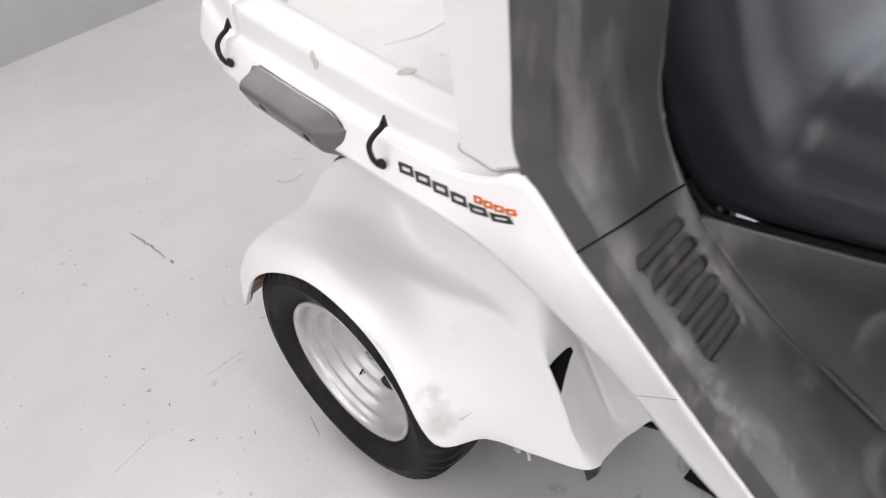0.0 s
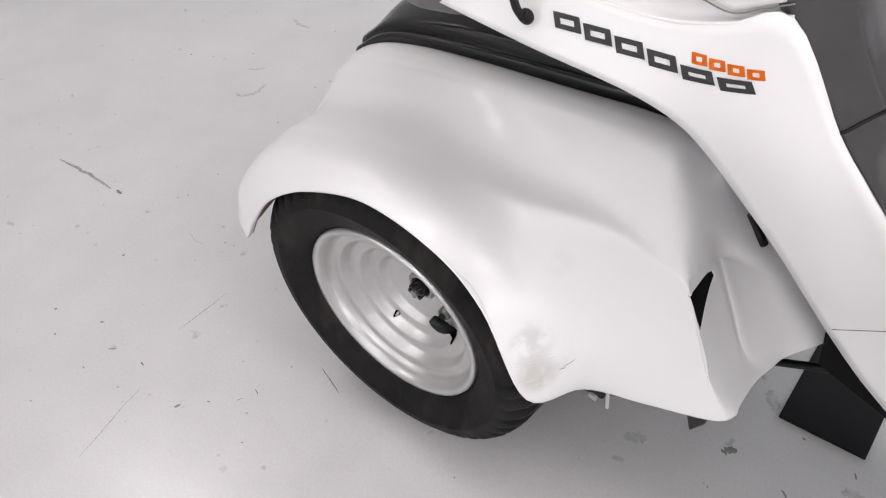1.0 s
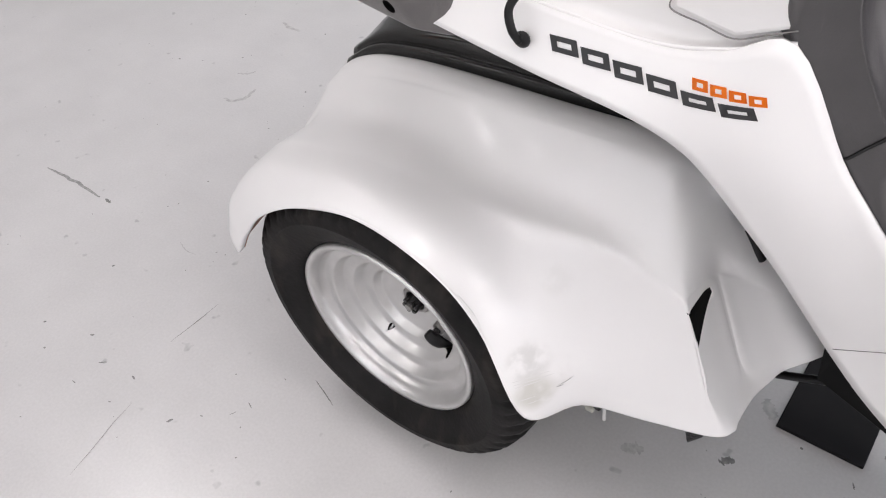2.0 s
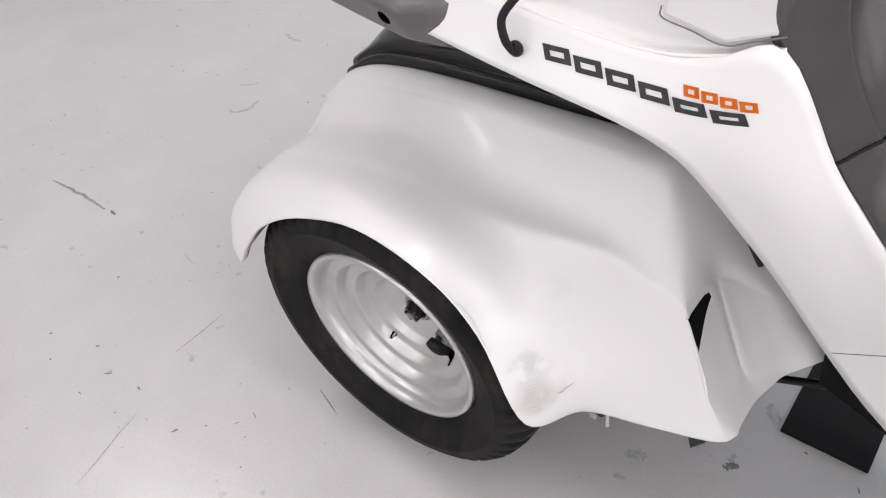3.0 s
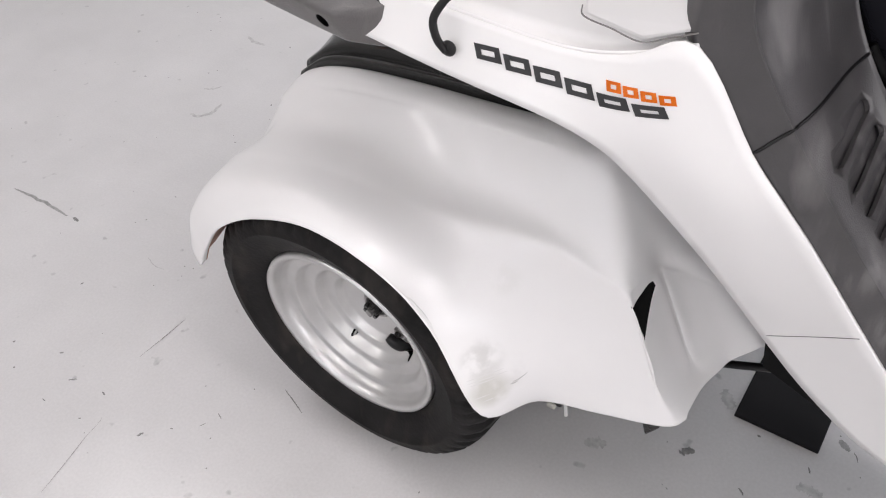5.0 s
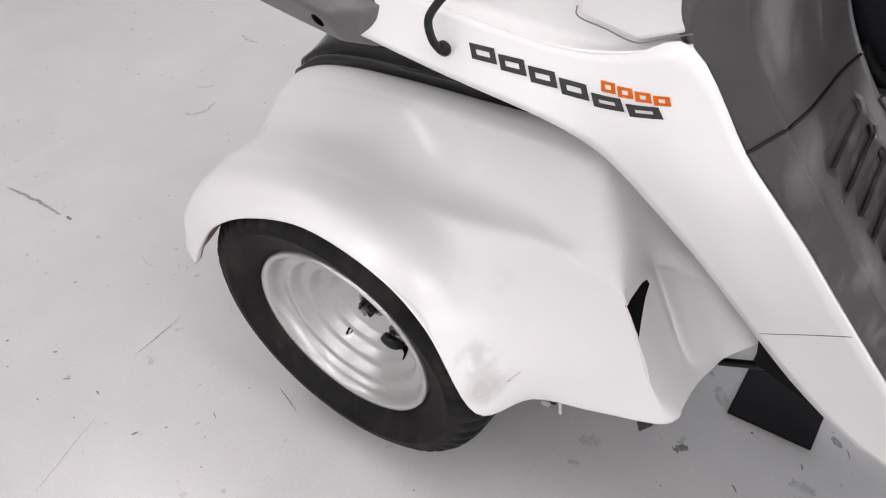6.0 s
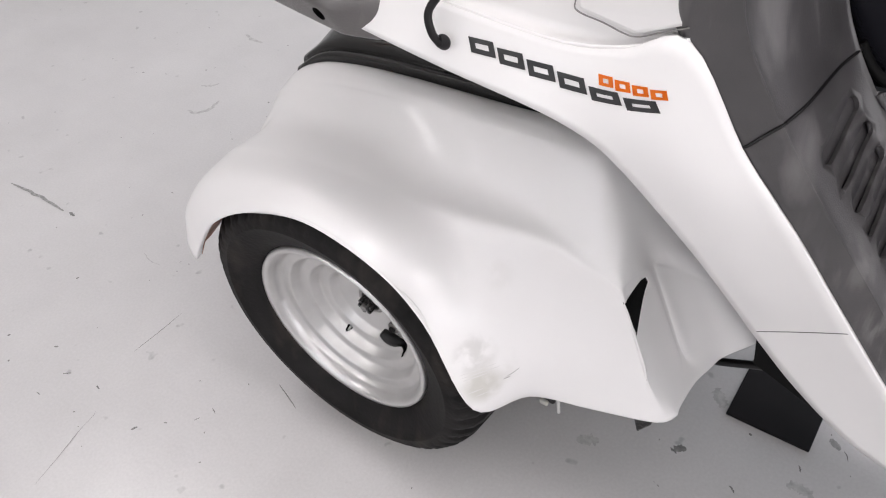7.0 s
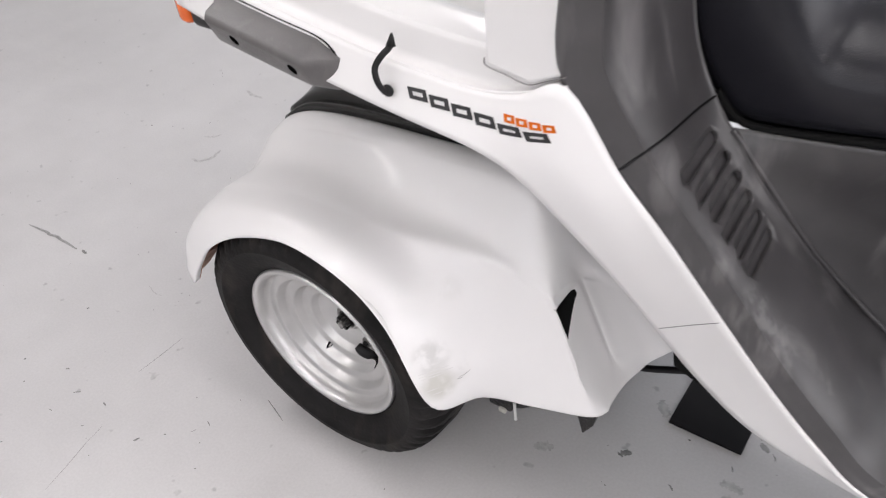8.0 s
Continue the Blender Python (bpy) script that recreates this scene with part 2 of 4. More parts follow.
def spline(points, n, closed=False):
    """n + 1 points of a Catmull-Rom curve through points, evenly along its length."""
    p = [Vector(q) for q in points]
    m = len(p)
    fine = []
    spans = m if closed else m - 1
    for i in range(spans):
        if closed:
            a, b, c, d = p[i - 1], p[i], p[(i + 1) % m], p[(i + 2) % m]
        else:
            b, c = p[i], p[i + 1]
            a = p[i - 1] if i else b * 2 - c
            d = p[i + 2] if i + 2 < m else c * 2 - b
        t0, t1 = 0.0, max((b - a).length, 1e-6) ** 0.5
        t2 = t1 + max((c - b).length, 1e-6) ** 0.5
        t3 = t2 + max((d - c).length, 1e-6) ** 0.5
        for k in range(16):
            t = t1 + (t2 - t1) * k / 16
            a1 = a * ((t1 - t) / (t1 - t0)) + b * ((t - t0) / (t1 - t0))
            a2 = b * ((t2 - t) / (t2 - t1)) + c * ((t - t1) / (t2 - t1))
            a3 = c * ((t3 - t) / (t3 - t2)) + d * ((t - t2) / (t3 - t2))
            b1 = a1 * ((t2 - t) / (t2 - t0)) + a2 * ((t - t0) / (t2 - t0))
            b2 = a2 * ((t3 - t) / (t3 - t1)) + a3 * ((t - t1) / (t3 - t1))
            fine.append(b1 * ((t2 - t) / (t2 - t1)) + b2 * ((t - t1) / (t2 - t1)))
    fine.append(p[0].copy() if closed else p[-1].copy())
    run = [0.0]
    for a, b in zip(fine, fine[1:]):
        run.append(run[-1] + (b - a).length)
    out, j = [], 0
    for i in range(n + 1):
        s = run[-1] * i / n
        while j < len(run) - 2 and run[j + 1] < s:
            j += 1
        f = (s - run[j]) / max(run[j + 1] - run[j], 1e-9)
        out.append(fine[j].lerp(fine[j + 1], min(max(f, 0), 1)))
    return out


def station_spline(points, per=6):
    """Like spline, but with the same number of steps between each pair of points, so that rows of a loft keep their stations."""
    out = []
    p = [Vector(q) for q in points]
    for i in range(len(p) - 1):
        b, c = p[i], p[i + 1]
        a = p[i - 1] if i else b * 2 - c
        d = p[i + 2] if i + 2 < len(p) else c * 2 - b
        for k in range(per):
            t = k / per
            out.append(0.5 * ((2 * b) + (c - a) * t + (2 * a - 5 * b + 4 * c - d) * t * t + (3 * b - a - 3 * c + d) * t ** 3))
    out.append(p[-1].copy())
    return out


def loft(rows, n=40, per_row=6, thick=0.0, stations=False, per=6):
    """A smooth sheet through rows of points; thick gives it a thickness on its inner side."""
    curves = [station_spline(r, per) if stations else spline(r, n) for r in rows]
    cols = []
    for i in range(len(curves[0])):
        cols.append(station_spline([c[i] for c in curves], per_row))
    bm = bmesh.new()
    grid = [[bm.verts.new(v) for v in col] for col in cols]
    for a, b in zip(grid, grid[1:]):
        for j in range(len(a) - 1):
            try:
                bm.faces.new((a[j], b[j], b[j + 1], a[j + 1]))
            except ValueError:
                pass
    bmesh.ops.remove_doubles(bm, verts=bm.verts[:], dist=1e-5)
    bmesh.ops.recalc_face_normals(bm, faces=bm.faces[:])
    if thick:
        bmesh.ops.solidify(bm, geom=bm.faces[:], thickness=thick)
        bmesh.ops.recalc_face_normals(bm, faces=bm.faces[:])
    return bm


def between(one, two, f):
    return [tuple(Vector(p).lerp(Vector(q), f)) for p, q in zip(one, two)]


def lathe(profile, steps=96, center=(0, 0, 0), closed=False):
    """Turns (radius, y) pairs about the y axis."""
    bm = bmesh.new()
    rings = []
    for r, y in profile:
        if r < 1e-6:
            rings.append([bm.verts.new((center[0], center[1] + y, center[2]))])
        else:
            rings.append([bm.verts.new((center[0] + r * math.cos(2 * math.pi * k / steps), center[1] + y, center[2] + r * math.sin(2 * math.pi * k / steps))) for k in range(steps)])
    pairs = list(zip(rings, rings[1:]))
    if closed:
        pairs.append((rings[-1], rings[0]))
    for a, b in pairs:
        for k in range(steps):
            q = (k + 1) % steps
            if len(a) == 1 and len(b) > 1:
                bm.faces.new((a[0], b[k], b[q]))
            elif len(b) == 1 and len(a) > 1:
                bm.faces.new((a[k], a[q], b[0]))
            elif len(a) > 1:
                bm.faces.new((a[k], a[q], b[q], b[k]))
    bmesh.ops.recalc_face_normals(bm, faces=bm.faces[:])
    return bm


def box(x0, x1, y0, y1, z0, z1, bevel=0.0, segments=3):
    bm = bmesh.new()
    bmesh.ops.create_cube(bm, size=1, matrix=Matrix.Translation(((x0 + x1) / 2, (y0 + y1) / 2, (z0 + z1) / 2)) @ Matrix.Diagonal((x1 - x0, y1 - y0, z1 - z0, 1)))
    if bevel:
        bmesh.ops.bevel(bm, geom=bm.edges[:], offset=bevel, segments=segments, affect="EDGES", profile=0.5)
    return bm


def prism(outline, offset, bevel=0.0):
    """A solid from a flat outline, pushed along offset."""
    bm = bmesh.new()
    a = [bm.verts.new(v) for v in outline]
    b = [bm.verts.new(Vector(v) + Vector(offset)) for v in outline]
    bm.faces.new(a)
    bm.faces.new(b[::-1])
    for i in range(len(a)):
        j = (i + 1) % len(a)
        bm.faces.new((a[i], a[j], b[j], b[i]))
    bmesh.ops.recalc_face_normals(bm, faces=bm.faces[:])
    if bevel:
        bmesh.ops.bevel(bm, geom=bm.edges[:], offset=bevel, segments=2, affect="EDGES", profile=0.5)
    return bm


def pipe(points, radius, n=32, sides=14, taper=None):
    line = spline(points, n)
    bm = bmesh.new()
    rings = []
    up = Vector((0.3, 1, 0.2)).normalized()
    for i, p in enumerate(line):
        d = (line[min(i + 1, n)] - line[max(i - 1, 0)]).normalized()
        u = d.cross(up).normalized()
        w = d.cross(u)
        r = radius * (taper(i / n) if taper else 1)
        rings.append([bm.verts.new(p + (u * math.cos(2 * math.pi * k / sides) + w * math.sin(2 * math.pi * k / sides)) * r) for k in range(sides)])
    for a, b in zip(rings, rings[1:]):
        for k in range(sides):
            bm.faces.new((a[k], a[(k + 1) % sides], b[(k + 1) % sides], b[k]))
    bm.faces.new(rings[0])
    bm.faces.new(rings[-1][::-1])
    bmesh.ops.recalc_face_normals(bm, faces=bm.faces[:])
    return bm


def cut(ob, cutters, mat=None):
    """Takes the cutters' solids out of ob for good."""
    made = []
    for bm in cutters:
        c = new("cutter", mesh_of("cutter", bm, mat, False))
        mod = ob.modifiers.new("cut", "BOOLEAN")
        mod.operation, mod.object, mod.solver = "DIFFERENCE", c, "EXACT"
        mod.material_mode = "TRANSFER" if mat else "INDEX"
        made.append(c)
    bpy.context.view_layer.update()
    deps = bpy.context.evaluated_depsgraph_get()
    me = bpy.data.meshes.new_from_object(ob.evaluated_get(deps))
    ob.modifiers.clear()
    old, name = ob.data, ob.data.name
    ob.data = me
    bpy.data.meshes.remove(old)
    me.name = name
    for c in made:
        bpy.data.objects.remove(c)
    return ob


# ---- the room ----
X0, X1, Y0, Y1 = -2.2, 5.4, -5.0, 3.6


def structure(name, bm, mat, label, category):
    ob = new(name, mesh_of(name, bm, mat, False))
    return tagged(ob, label, category, "", "structure")


structure("floor", box(X0 - 0.1, X1 + 0.1, Y0 - 0.1, Y1 + 0.1, -0.1, 0), FLOOR, "light grey painted concrete floor with scuffs and stains", "floor")
structure("ceiling", box(X0 - 0.1, X1 + 0.1, Y0 - 0.1, Y1 + 0.1, CEILING, CEILING + 0.1), CEIL, "plain white painted workshop ceiling", "ceiling")
structure("wall_west", box(X0 - 0.1, X0, Y0 - 0.1, Y1 + 0.1, 0, CEILING), WALL, "plain grey painted wall behind the scooter", "wall")
bm = box(X1, X1 + 0.15, Y0 - 0.1, EAST_Y0, 0, CEILING)
for y0, y1, z0, z1 in ((EAST_Y1, Y1 + 0.1, 0, CEILING), (EAST_Y0, EAST_Y1, 0, EAST_Z0), (EAST_Y0, EAST_Y1, EAST_Z1, CEILING)):
    bmesh.ops.create_cube(bm, size=1, matrix=Matrix.Translation((X1 + 0.075, (y0 + y1) / 2, (z0 + z1) / 2)) @ Matrix.Diagonal((0.15, y1 - y0, z1 - z0, 1)))
structure("wall_east", bm, WALL_WHITE, "plain white painted wall with a window", "wall")
side_window = thing("window_3", "wide window with a white metal frame in the wall", "window", kind="structure")
for k in range(5):
    y = EAST_Y0 + (EAST_Y1 - EAST_Y0) * k / 4
    part("mullion", box(X1 + 0.06, X1 + 0.11, y - 0.025, y + 0.025, EAST_Z0, EAST_Z1), CEIL, side_window, smooth=False)
for z in (EAST_Z0, EAST_Z1):
    part("frame_rail", box(X1 + 0.055, X1 + 0.115, EAST_Y0, EAST_Y1, z - 0.025, z + 0.025), CEIL, side_window, smooth=False)
# unseen south wall; the shopfront in it is added for the fill light
bm = box(X0, SHOP_X0, Y0 - 0.15, Y0, 0, CEILING)
for x0, x1, z0, z1 in ((SHOP_X1, X1, 0, CEILING), (SHOP_X0, SHOP_X1, 0, SHOP_Z0), (SHOP_X0, SHOP_X1, SHOP_Z1, CEILING)):
    bmesh.ops.create_cube(bm, size=1, matrix=Matrix.Translation(((x0 + x1) / 2, Y0 - 0.075, (z0 + z1) / 2)) @ Matrix.Diagonal((x1 - x0, 0.15, z1 - z0, 1)))
structure("wall_south", bm, WALL_WHITE, "plain white painted wall, unseen, with a glazed opening added for fill light", "wall")
shopfront = thing("fill_window", "wide glazed opening with a white metal frame, added unseen round the fill light", "window", kind="structure")
for k in range(5):
    x = SHOP_X0 + (SHOP_X1 - SHOP_X0) * k / 4
    part("mullion", box(x - 0.025, x + 0.025, Y0 - 0.11, Y0 - 0.06, SHOP_Z0, SHOP_Z1), CEIL, shopfront, smooth=False)
for z in (SHOP_Z0, SHOP_Z1):
    part("frame_rail", box(SHOP_X0, SHOP_X1, Y0 - 0.115, Y0 - 0.055, z - 0.025, z + 0.025), CEIL, shopfront, smooth=False)
bm = box(X0, WIN_X0, Y1, Y1 + 0.15, 0, CEILING)
for x0, x1, z0, z1 in ((WIN_X1, X1, 0, CEILING), (WIN_X0, WIN_X1, 0, WIN_Z0), (WIN_X0, WIN_X1, WIN_Z1, CEILING)):
    bmesh.ops.create_cube(bm, size=1, matrix=Matrix.Translation(((x0 + x1) / 2, Y1 + 0.075, (z0 + z1) / 2)) @ Matrix.Diagonal((x1 - x0, 0.15, z1 - z0, 1)))
structure("wall_north", bm, WALL_WHITE, "plain white painted wall with a long window", "wall")
window = thing("window_1", "long window with a white metal frame in the wall", "window", kind="structure")
for k in range(5):
    x = WIN_X0 + (WIN_X1 - WIN_X0) * k / 4
    part("mullion", box(x - 0.025, x + 0.025, Y1 + 0.06, Y1 + 0.11, WIN_Z0, WIN_Z1), CEIL, window, smooth=False)
for z in (WIN_Z0, WIN_Z1):
    part("frame_rail", box(WIN_X0, WIN_X1, Y1 + 0.055, Y1 + 0.115, z - 0.025, z + 0.025), CEIL, window, smooth=False)

# ---- the scooter ----
scooter = thing("delivery_scooter", "white three-wheeled delivery scooter with grey plastic fairing, parked", "scooter")
AXLE = Vector((0, 0, 0.19))

# wheel
wheel = new("rear_wheel")
wheel.parent = scooter
tagged(wheel, "black tyre on a stepped silver steel rim")
TYRE = [(0.112, 0.012), (0.1180, 0.006), (0.1205, 0.0015), (0.130, -0.0045), (0.142, -0.0110), (0.1535, -0.0150), (0.1545, -0.0161), (0.1565, -0.0163), (0.1575, -0.0155), (0.166, -0.0150), (0.176, -0.0095), (0.1830, 0.000), (0.187, 0.013), (0.1885, 0.032), (0.190, 0.05),
        (0.1885, 0.068), (0.186, 0.084), (0.1825, 0.096), (0.176, 0.106), (0.160, 0.1145), (0.142, 0.113), (0.125, 0.105), (0.112, 0.09)]
tyre_bm = lathe(TYRE, 432, AXLE, closed=True)
for v in tyre_bm.verts:
    # shallow slanted tread grooves over the shoulders
    off = v.co - AXLE
    r, a = math.hypot(off.x, off.z), math.degrees(math.atan2(off.z, off.x))
    if r > 0.172 and off.y < 0.030:
        step = (a + 90 * (off.y - 0.05)) % 15.0
        if step < 2.2 or 7.5 < step < 9.7:
            deep = 0.0058 * min(1.0, (r - 0.170) / 0.010)
            v.co = AXLE + Vector((off.x * (r - deep) / r, off.y, off.z * (r - deep) / r))
part("tyre", tyre_bm, RUBBER, wheel, "worn black rubber tyre with a grooved shoulder")
RIM = [(0.108, 0.014), (0.1165, 0.010), (0.1182, 0.003), (0.1165, -0.0015), (0.1125, -0.001), (0.1090, 0.002), (0.1065, 0.009), (0.1045, 0.0170), (0.1010, 0.0185), (0.0925, 0.0170), (0.0895, 0.0185), (0.0870, 0.0285), (0.0840, 0.0310),
       (0.0735, 0.0295), (0.0705, 0.0310), (0.0680, 0.0405), (0.0650, 0.0430), (0.0545, 0.0420), (0.0515, 0.0435), (0.0490, 0.0510), (0.0460, 0.0530), (0.0180, 0.0525), (0.0, 0.0525)]
rim = part("rim", lathe(RIM, 128, AXLE), SILVER, wheel, "silver painted stepped steel rim")

part("brake_drum", lathe([(0.0, 0.07), (0.09, 0.07), (0.095, 0.075), (0.095, 0.125), (0.0, 0.125)], 48, AXLE), BLACK, wheel, "black drum behind the rim")


def hex_nut(name, x, y, z, r, depth, mat, label, sides=6):
    bm = bmesh.new()
    bmesh.ops.create_cone(bm, cap_ends=True, segments=sides, radius1=r, radius2=r * 0.92, depth=depth, matrix=Matrix.Translation((x, y, z)) @ Matrix.Rotation(radians(90), 4, "X"))
    bmesh.ops.bevel(bm, geom=bm.edges[:], offset=r * 0.12, segments=2, affect="EDGES")
    return part(name, bm, mat, wheel, label, smooth=False)


def disc(x, y0, y1, z, r, sides=24):
    bm = bmesh.new()
    bmesh.ops.create_cone(bm, cap_ends=True, segments=sides, radius1=r, radius2=r, depth=abs(y1 - y0), matrix=Matrix.Translation((x, (y0 + y1) / 2, z)) @ Matrix.Rotation(radians(90), 4, "X"))
    return bm


# holes through the rim: drain hole, valve hole, axle bore
cut(rim, [disc(-0.0335, 0.0, 0.1, 0.1335, 0.0036), disc(0.051, 0.0, 0.1, 0.157, 0.0105), disc(0.006, 0.0, 0.1, 0.198, 0.0125)], GREASE)
part("drain_spout", pipe([(-0.0335, 0.050, 0.1335), (-0.0345, 0.042, 0.1305), (-0.0355, 0.040, 0.1275)], 0.0016, 8, 10), SILVER, wheel)
hex_nut("axle_nut", 0.006, 0.050, 0.198, 0.0112, 0.016, GREASE, "greasy black axle nut")
for k in range(6):
    a = math.radians(60 * k + 12)
    hex_nut("nut_tooth", 0.006 + 0.0080 * math.cos(a), 0.0405, 0.198 + 0.0080 * math.sin(a), 0.0030, 0.006, GREASE, "", 8)
hex_nut("axle_end", 0.006, 0.041, 0.198, 0.0050, 0.012, STEEL, "steel axle end", 16)
part("hub_ring", lathe([(0.0128, 0.055), (0.0128, 0.0485), (0.0150, 0.0470), (0.0185, 0.0500), (0.0190, 0.055)], 40, Vector((0.006, 0, 0.198)), closed=True), STEEL, wheel, "dull steel ring round the axle nut")
hex_nut("stud_nut", 0.0430, 0.046, 0.181, 0.0085, 0.014, STEEL, "bright steel wheel nut")
hex_nut("stud", 0.0430, 0.042, 0.181, 0.0042, 0.012, GREASE, "dark stud end", 14)
part("valve_stem", pipe([(0.055, 0.062, 0.152), (0.0505, 0.046, 0.158), (0.047, 0.037, 0.164), (0.039, 0.034, 0.170), (0.032, 0.033, 0.1755)], 0.0068, 24, 14, lambda f: 1.25 - 0.75 * f if f < 0.55 else 0.72 + 0.5 * math.sin(math.pi * min(1.0, (f - 0.5) / 0.5)) ** 0.7 * 0.8), BLACK, wheel, "black rubber valve stem with its cap")
# ---- fender: lofted from its inner top edge out to the rolled lower edge ----
F_HID = [(-0.16, 0.175, 0.345), (-0.14, 0.178, 0.378), (-0.1, 0.18, 0.4), (-0.05, 0.18, 0.412), (0.02, 0.18, 0.418), (0.09, 0.18, 0.422), (0.14, 0.18, 0.424), (0.18, 0.18, 0.426), (0.2, 0.18, 0.426), (0.235, 0.182, 0.42), (0.262, 0.19, 0.4), (0.285, 0.2, 0.37), (0.31, 0.2, 0.34), (0.322, 0.23, 0.342)]
F_TOP = [(-0.166, 0.152, 0.362), (-0.149, 0.154, 0.397), (-0.108, 0.156, 0.42), (-0.055, 0.156, 0.432), (0.01, 0.156, 0.438), (0.08, 0.156, 0.441), (0.13, 0.156, 0.443), (0.17, 0.156, 0.445), (0.19, 0.156, 0.446), (0.225, 0.157, 0.445), (0.25, 0.164, 0.435), (0.272, 0.175, 0.408), (0.29, 0.182, 0.385), (0.302, 0.212, 0.387)]
F_FLN = [(-0.171, 0.142, 0.356), (-0.151, 0.141, 0.394), (-0.109, 0.141, 0.417), (-0.055, 0.141, 0.43), (0.01, 0.14, 0.437), (0.08, 0.139, 0.441), (0.13, 0.139, 0.443), (0.175, 0.138, 0.446), (0.196, 0.138, 0.447), (0.235, 0.139, 0.446), (0.261, 0.15, 0.433), (0.281, 0.168, 0.404), (0.299, 0.182, 0.378), (0.311, 0.212, 0.38)]
F_SHO = [(-0.176, 0.13, 0.35), (-0.152, 0.129, 0.389), (-0.11, 0.129, 0.411), (-0.055, 0.13, 0.423), (0.01, 0.13, 0.43), (0.08, 0.13, 0.434), (0.13, 0.13, 0.437), (0.18, 0.13, 0.44), (0.2, 0.13, 0.441), (0.238, 0.131, 0.44), (0.269, 0.147, 0.424), (0.288, 0.162, 0.396), (0.306, 0.182, 0.37), (0.318, 0.212, 0.372)]
F_SID = [(-0.1855, 0.105, 0.33), (-0.148, 0.104, 0.374), (-0.113, 0.102, 0.397), (-0.0555, 0.1056, 0.4136), (0.0121, 0.1067, 0.419), (0.0842, 0.1103, 0.4183), (0.1378, 0.1134, 0.4187), (0.1873, 0.115, 0.4212), (0.2073, 0.115, 0.4217), (0.2458, 0.117, 0.4197), (0.281, 0.134, 0.4), (0.3, 0.154, 0.376), (0.322, 0.182, 0.35), (0.334, 0.212, 0.352)]
F_WAL = [(-0.1895, 0.093, 0.316), (-0.147, 0.089, 0.364), (-0.116, 0.085, 0.39), (-0.056, 0.086, 0.4037), (0.014, 0.088, 0.4088), (0.088, 0.095, 0.406), (0.145, 0.101, 0.404), (0.194, 0.104, 0.4054), (0.214, 0.104, 0.4054), (0.253, 0.107, 0.4019), (0.286, 0.129, 0.385), (0.305, 0.152, 0.362), (0.33, 0.182, 0.335), (0.342, 0.212, 0.337)]
F_VAL = [(-0.1975, 0.08, 0.3), (-0.153, 0.074, 0.354), (-0.119, 0.069, 0.385), (-0.057, 0.069, 0.401), (0.015, 0.072, 0.407), (0.09, 0.081, 0.397), (0.148, 0.092, 0.392), (0.197, 0.097, 0.389), (0.218, 0.098, 0.388), (0.258, 0.1, 0.383), (0.289, 0.128, 0.366), (0.311, 0.151, 0.347), (0.338, 0.182, 0.32), (0.35, 0.212, 0.322)]
F_RID = [(-0.212, 0.045, 0.276), (-0.18, 0.038, 0.332), (-0.131, 0.034, 0.378), (-0.06, 0.034, 0.4), (0.02, 0.036, 0.404), (0.095, 0.048, 0.392), (0.155, 0.065, 0.379), (0.205, 0.078, 0.373), (0.234, 0.081, 0.366), (0.2895, 0.082, 0.346), (0.296, 0.131, 0.338), (0.3223, 0.158, 0.3171), (0.352, 0.182, 0.295), (0.364, 0.212, 0.297)]
F_FLA = [(-0.222, 0.01, 0.256), (-0.208, 0.004, 0.298), (-0.146, 0.002, 0.361), (-0.062, 0.002, 0.397), (0.028, 0.003, 0.406), (0.106, 0.012, 0.383), (0.162, 0.026, 0.344), (0.21, 0.046, 0.31), (0.243, 0.062, 0.3), (0.309, 0.0795, 0.298), (0.3171, 0.134, 0.2767), (0.3417, 0.163, 0.2752), (0.366, 0.182, 0.27), (0.378, 0.212, 0.272)]
F_LIP = [(-0.219, -0.014, 0.243), (-0.198, -0.014, 0.287), (-0.141, -0.016, 0.345), (-0.06, -0.014, 0.388), (0.032, -0.013, 0.401), (0.106, -0.012, 0.376), (0.158, -0.008, 0.328), (0.206, 0.002, 0.258), (0.238, 0.042, 0.248), (0.328, 0.075, 0.25), (0.3368, 0.134, 0.2307), (0.3593, 0.166, 0.2385), (0.38, 0.182, 0.25), (0.392, 0.202, 0.252)]
F_EDG = [(-0.19, -0.03, 0.236), (-0.165, -0.03, 0.275), (-0.121, -0.03, 0.327), (-0.055, -0.028, 0.371), (0.025, -0.026, 0.393), (0.103, -0.026, 0.3745), (0.1545, -0.027, 0.3285), (0.1965, -0.020, 0.2205), (0.228, 0.033, 0.201), (0.343, 0.067, 0.2065), (0.358, 0.128, 0.207), (0.371, 0.167, 0.214), (0.391, 0.18, 0.232), (0.403, 0.2, 0.234)]


def cornered(row, i, near=0.12):
    """Adds a point on each side of point i: close ones make the curve turn sharply there, from 0.4 on they lie on the smooth curve."""
    if near >= 0.4:
        fine = station_spline(row, 2)
        a, c = tuple(fine[2 * i - 1]), tuple(fine[2 * i + 1])
    else:
        b = Vector(row[i])
        a, c = tuple(b.lerp(Vector(row[i - 1]), near)), tuple(b.lerp(Vector(row[i + 1]), near))
    return row[:i] + [a, row[i], c] + row[i + 1:]


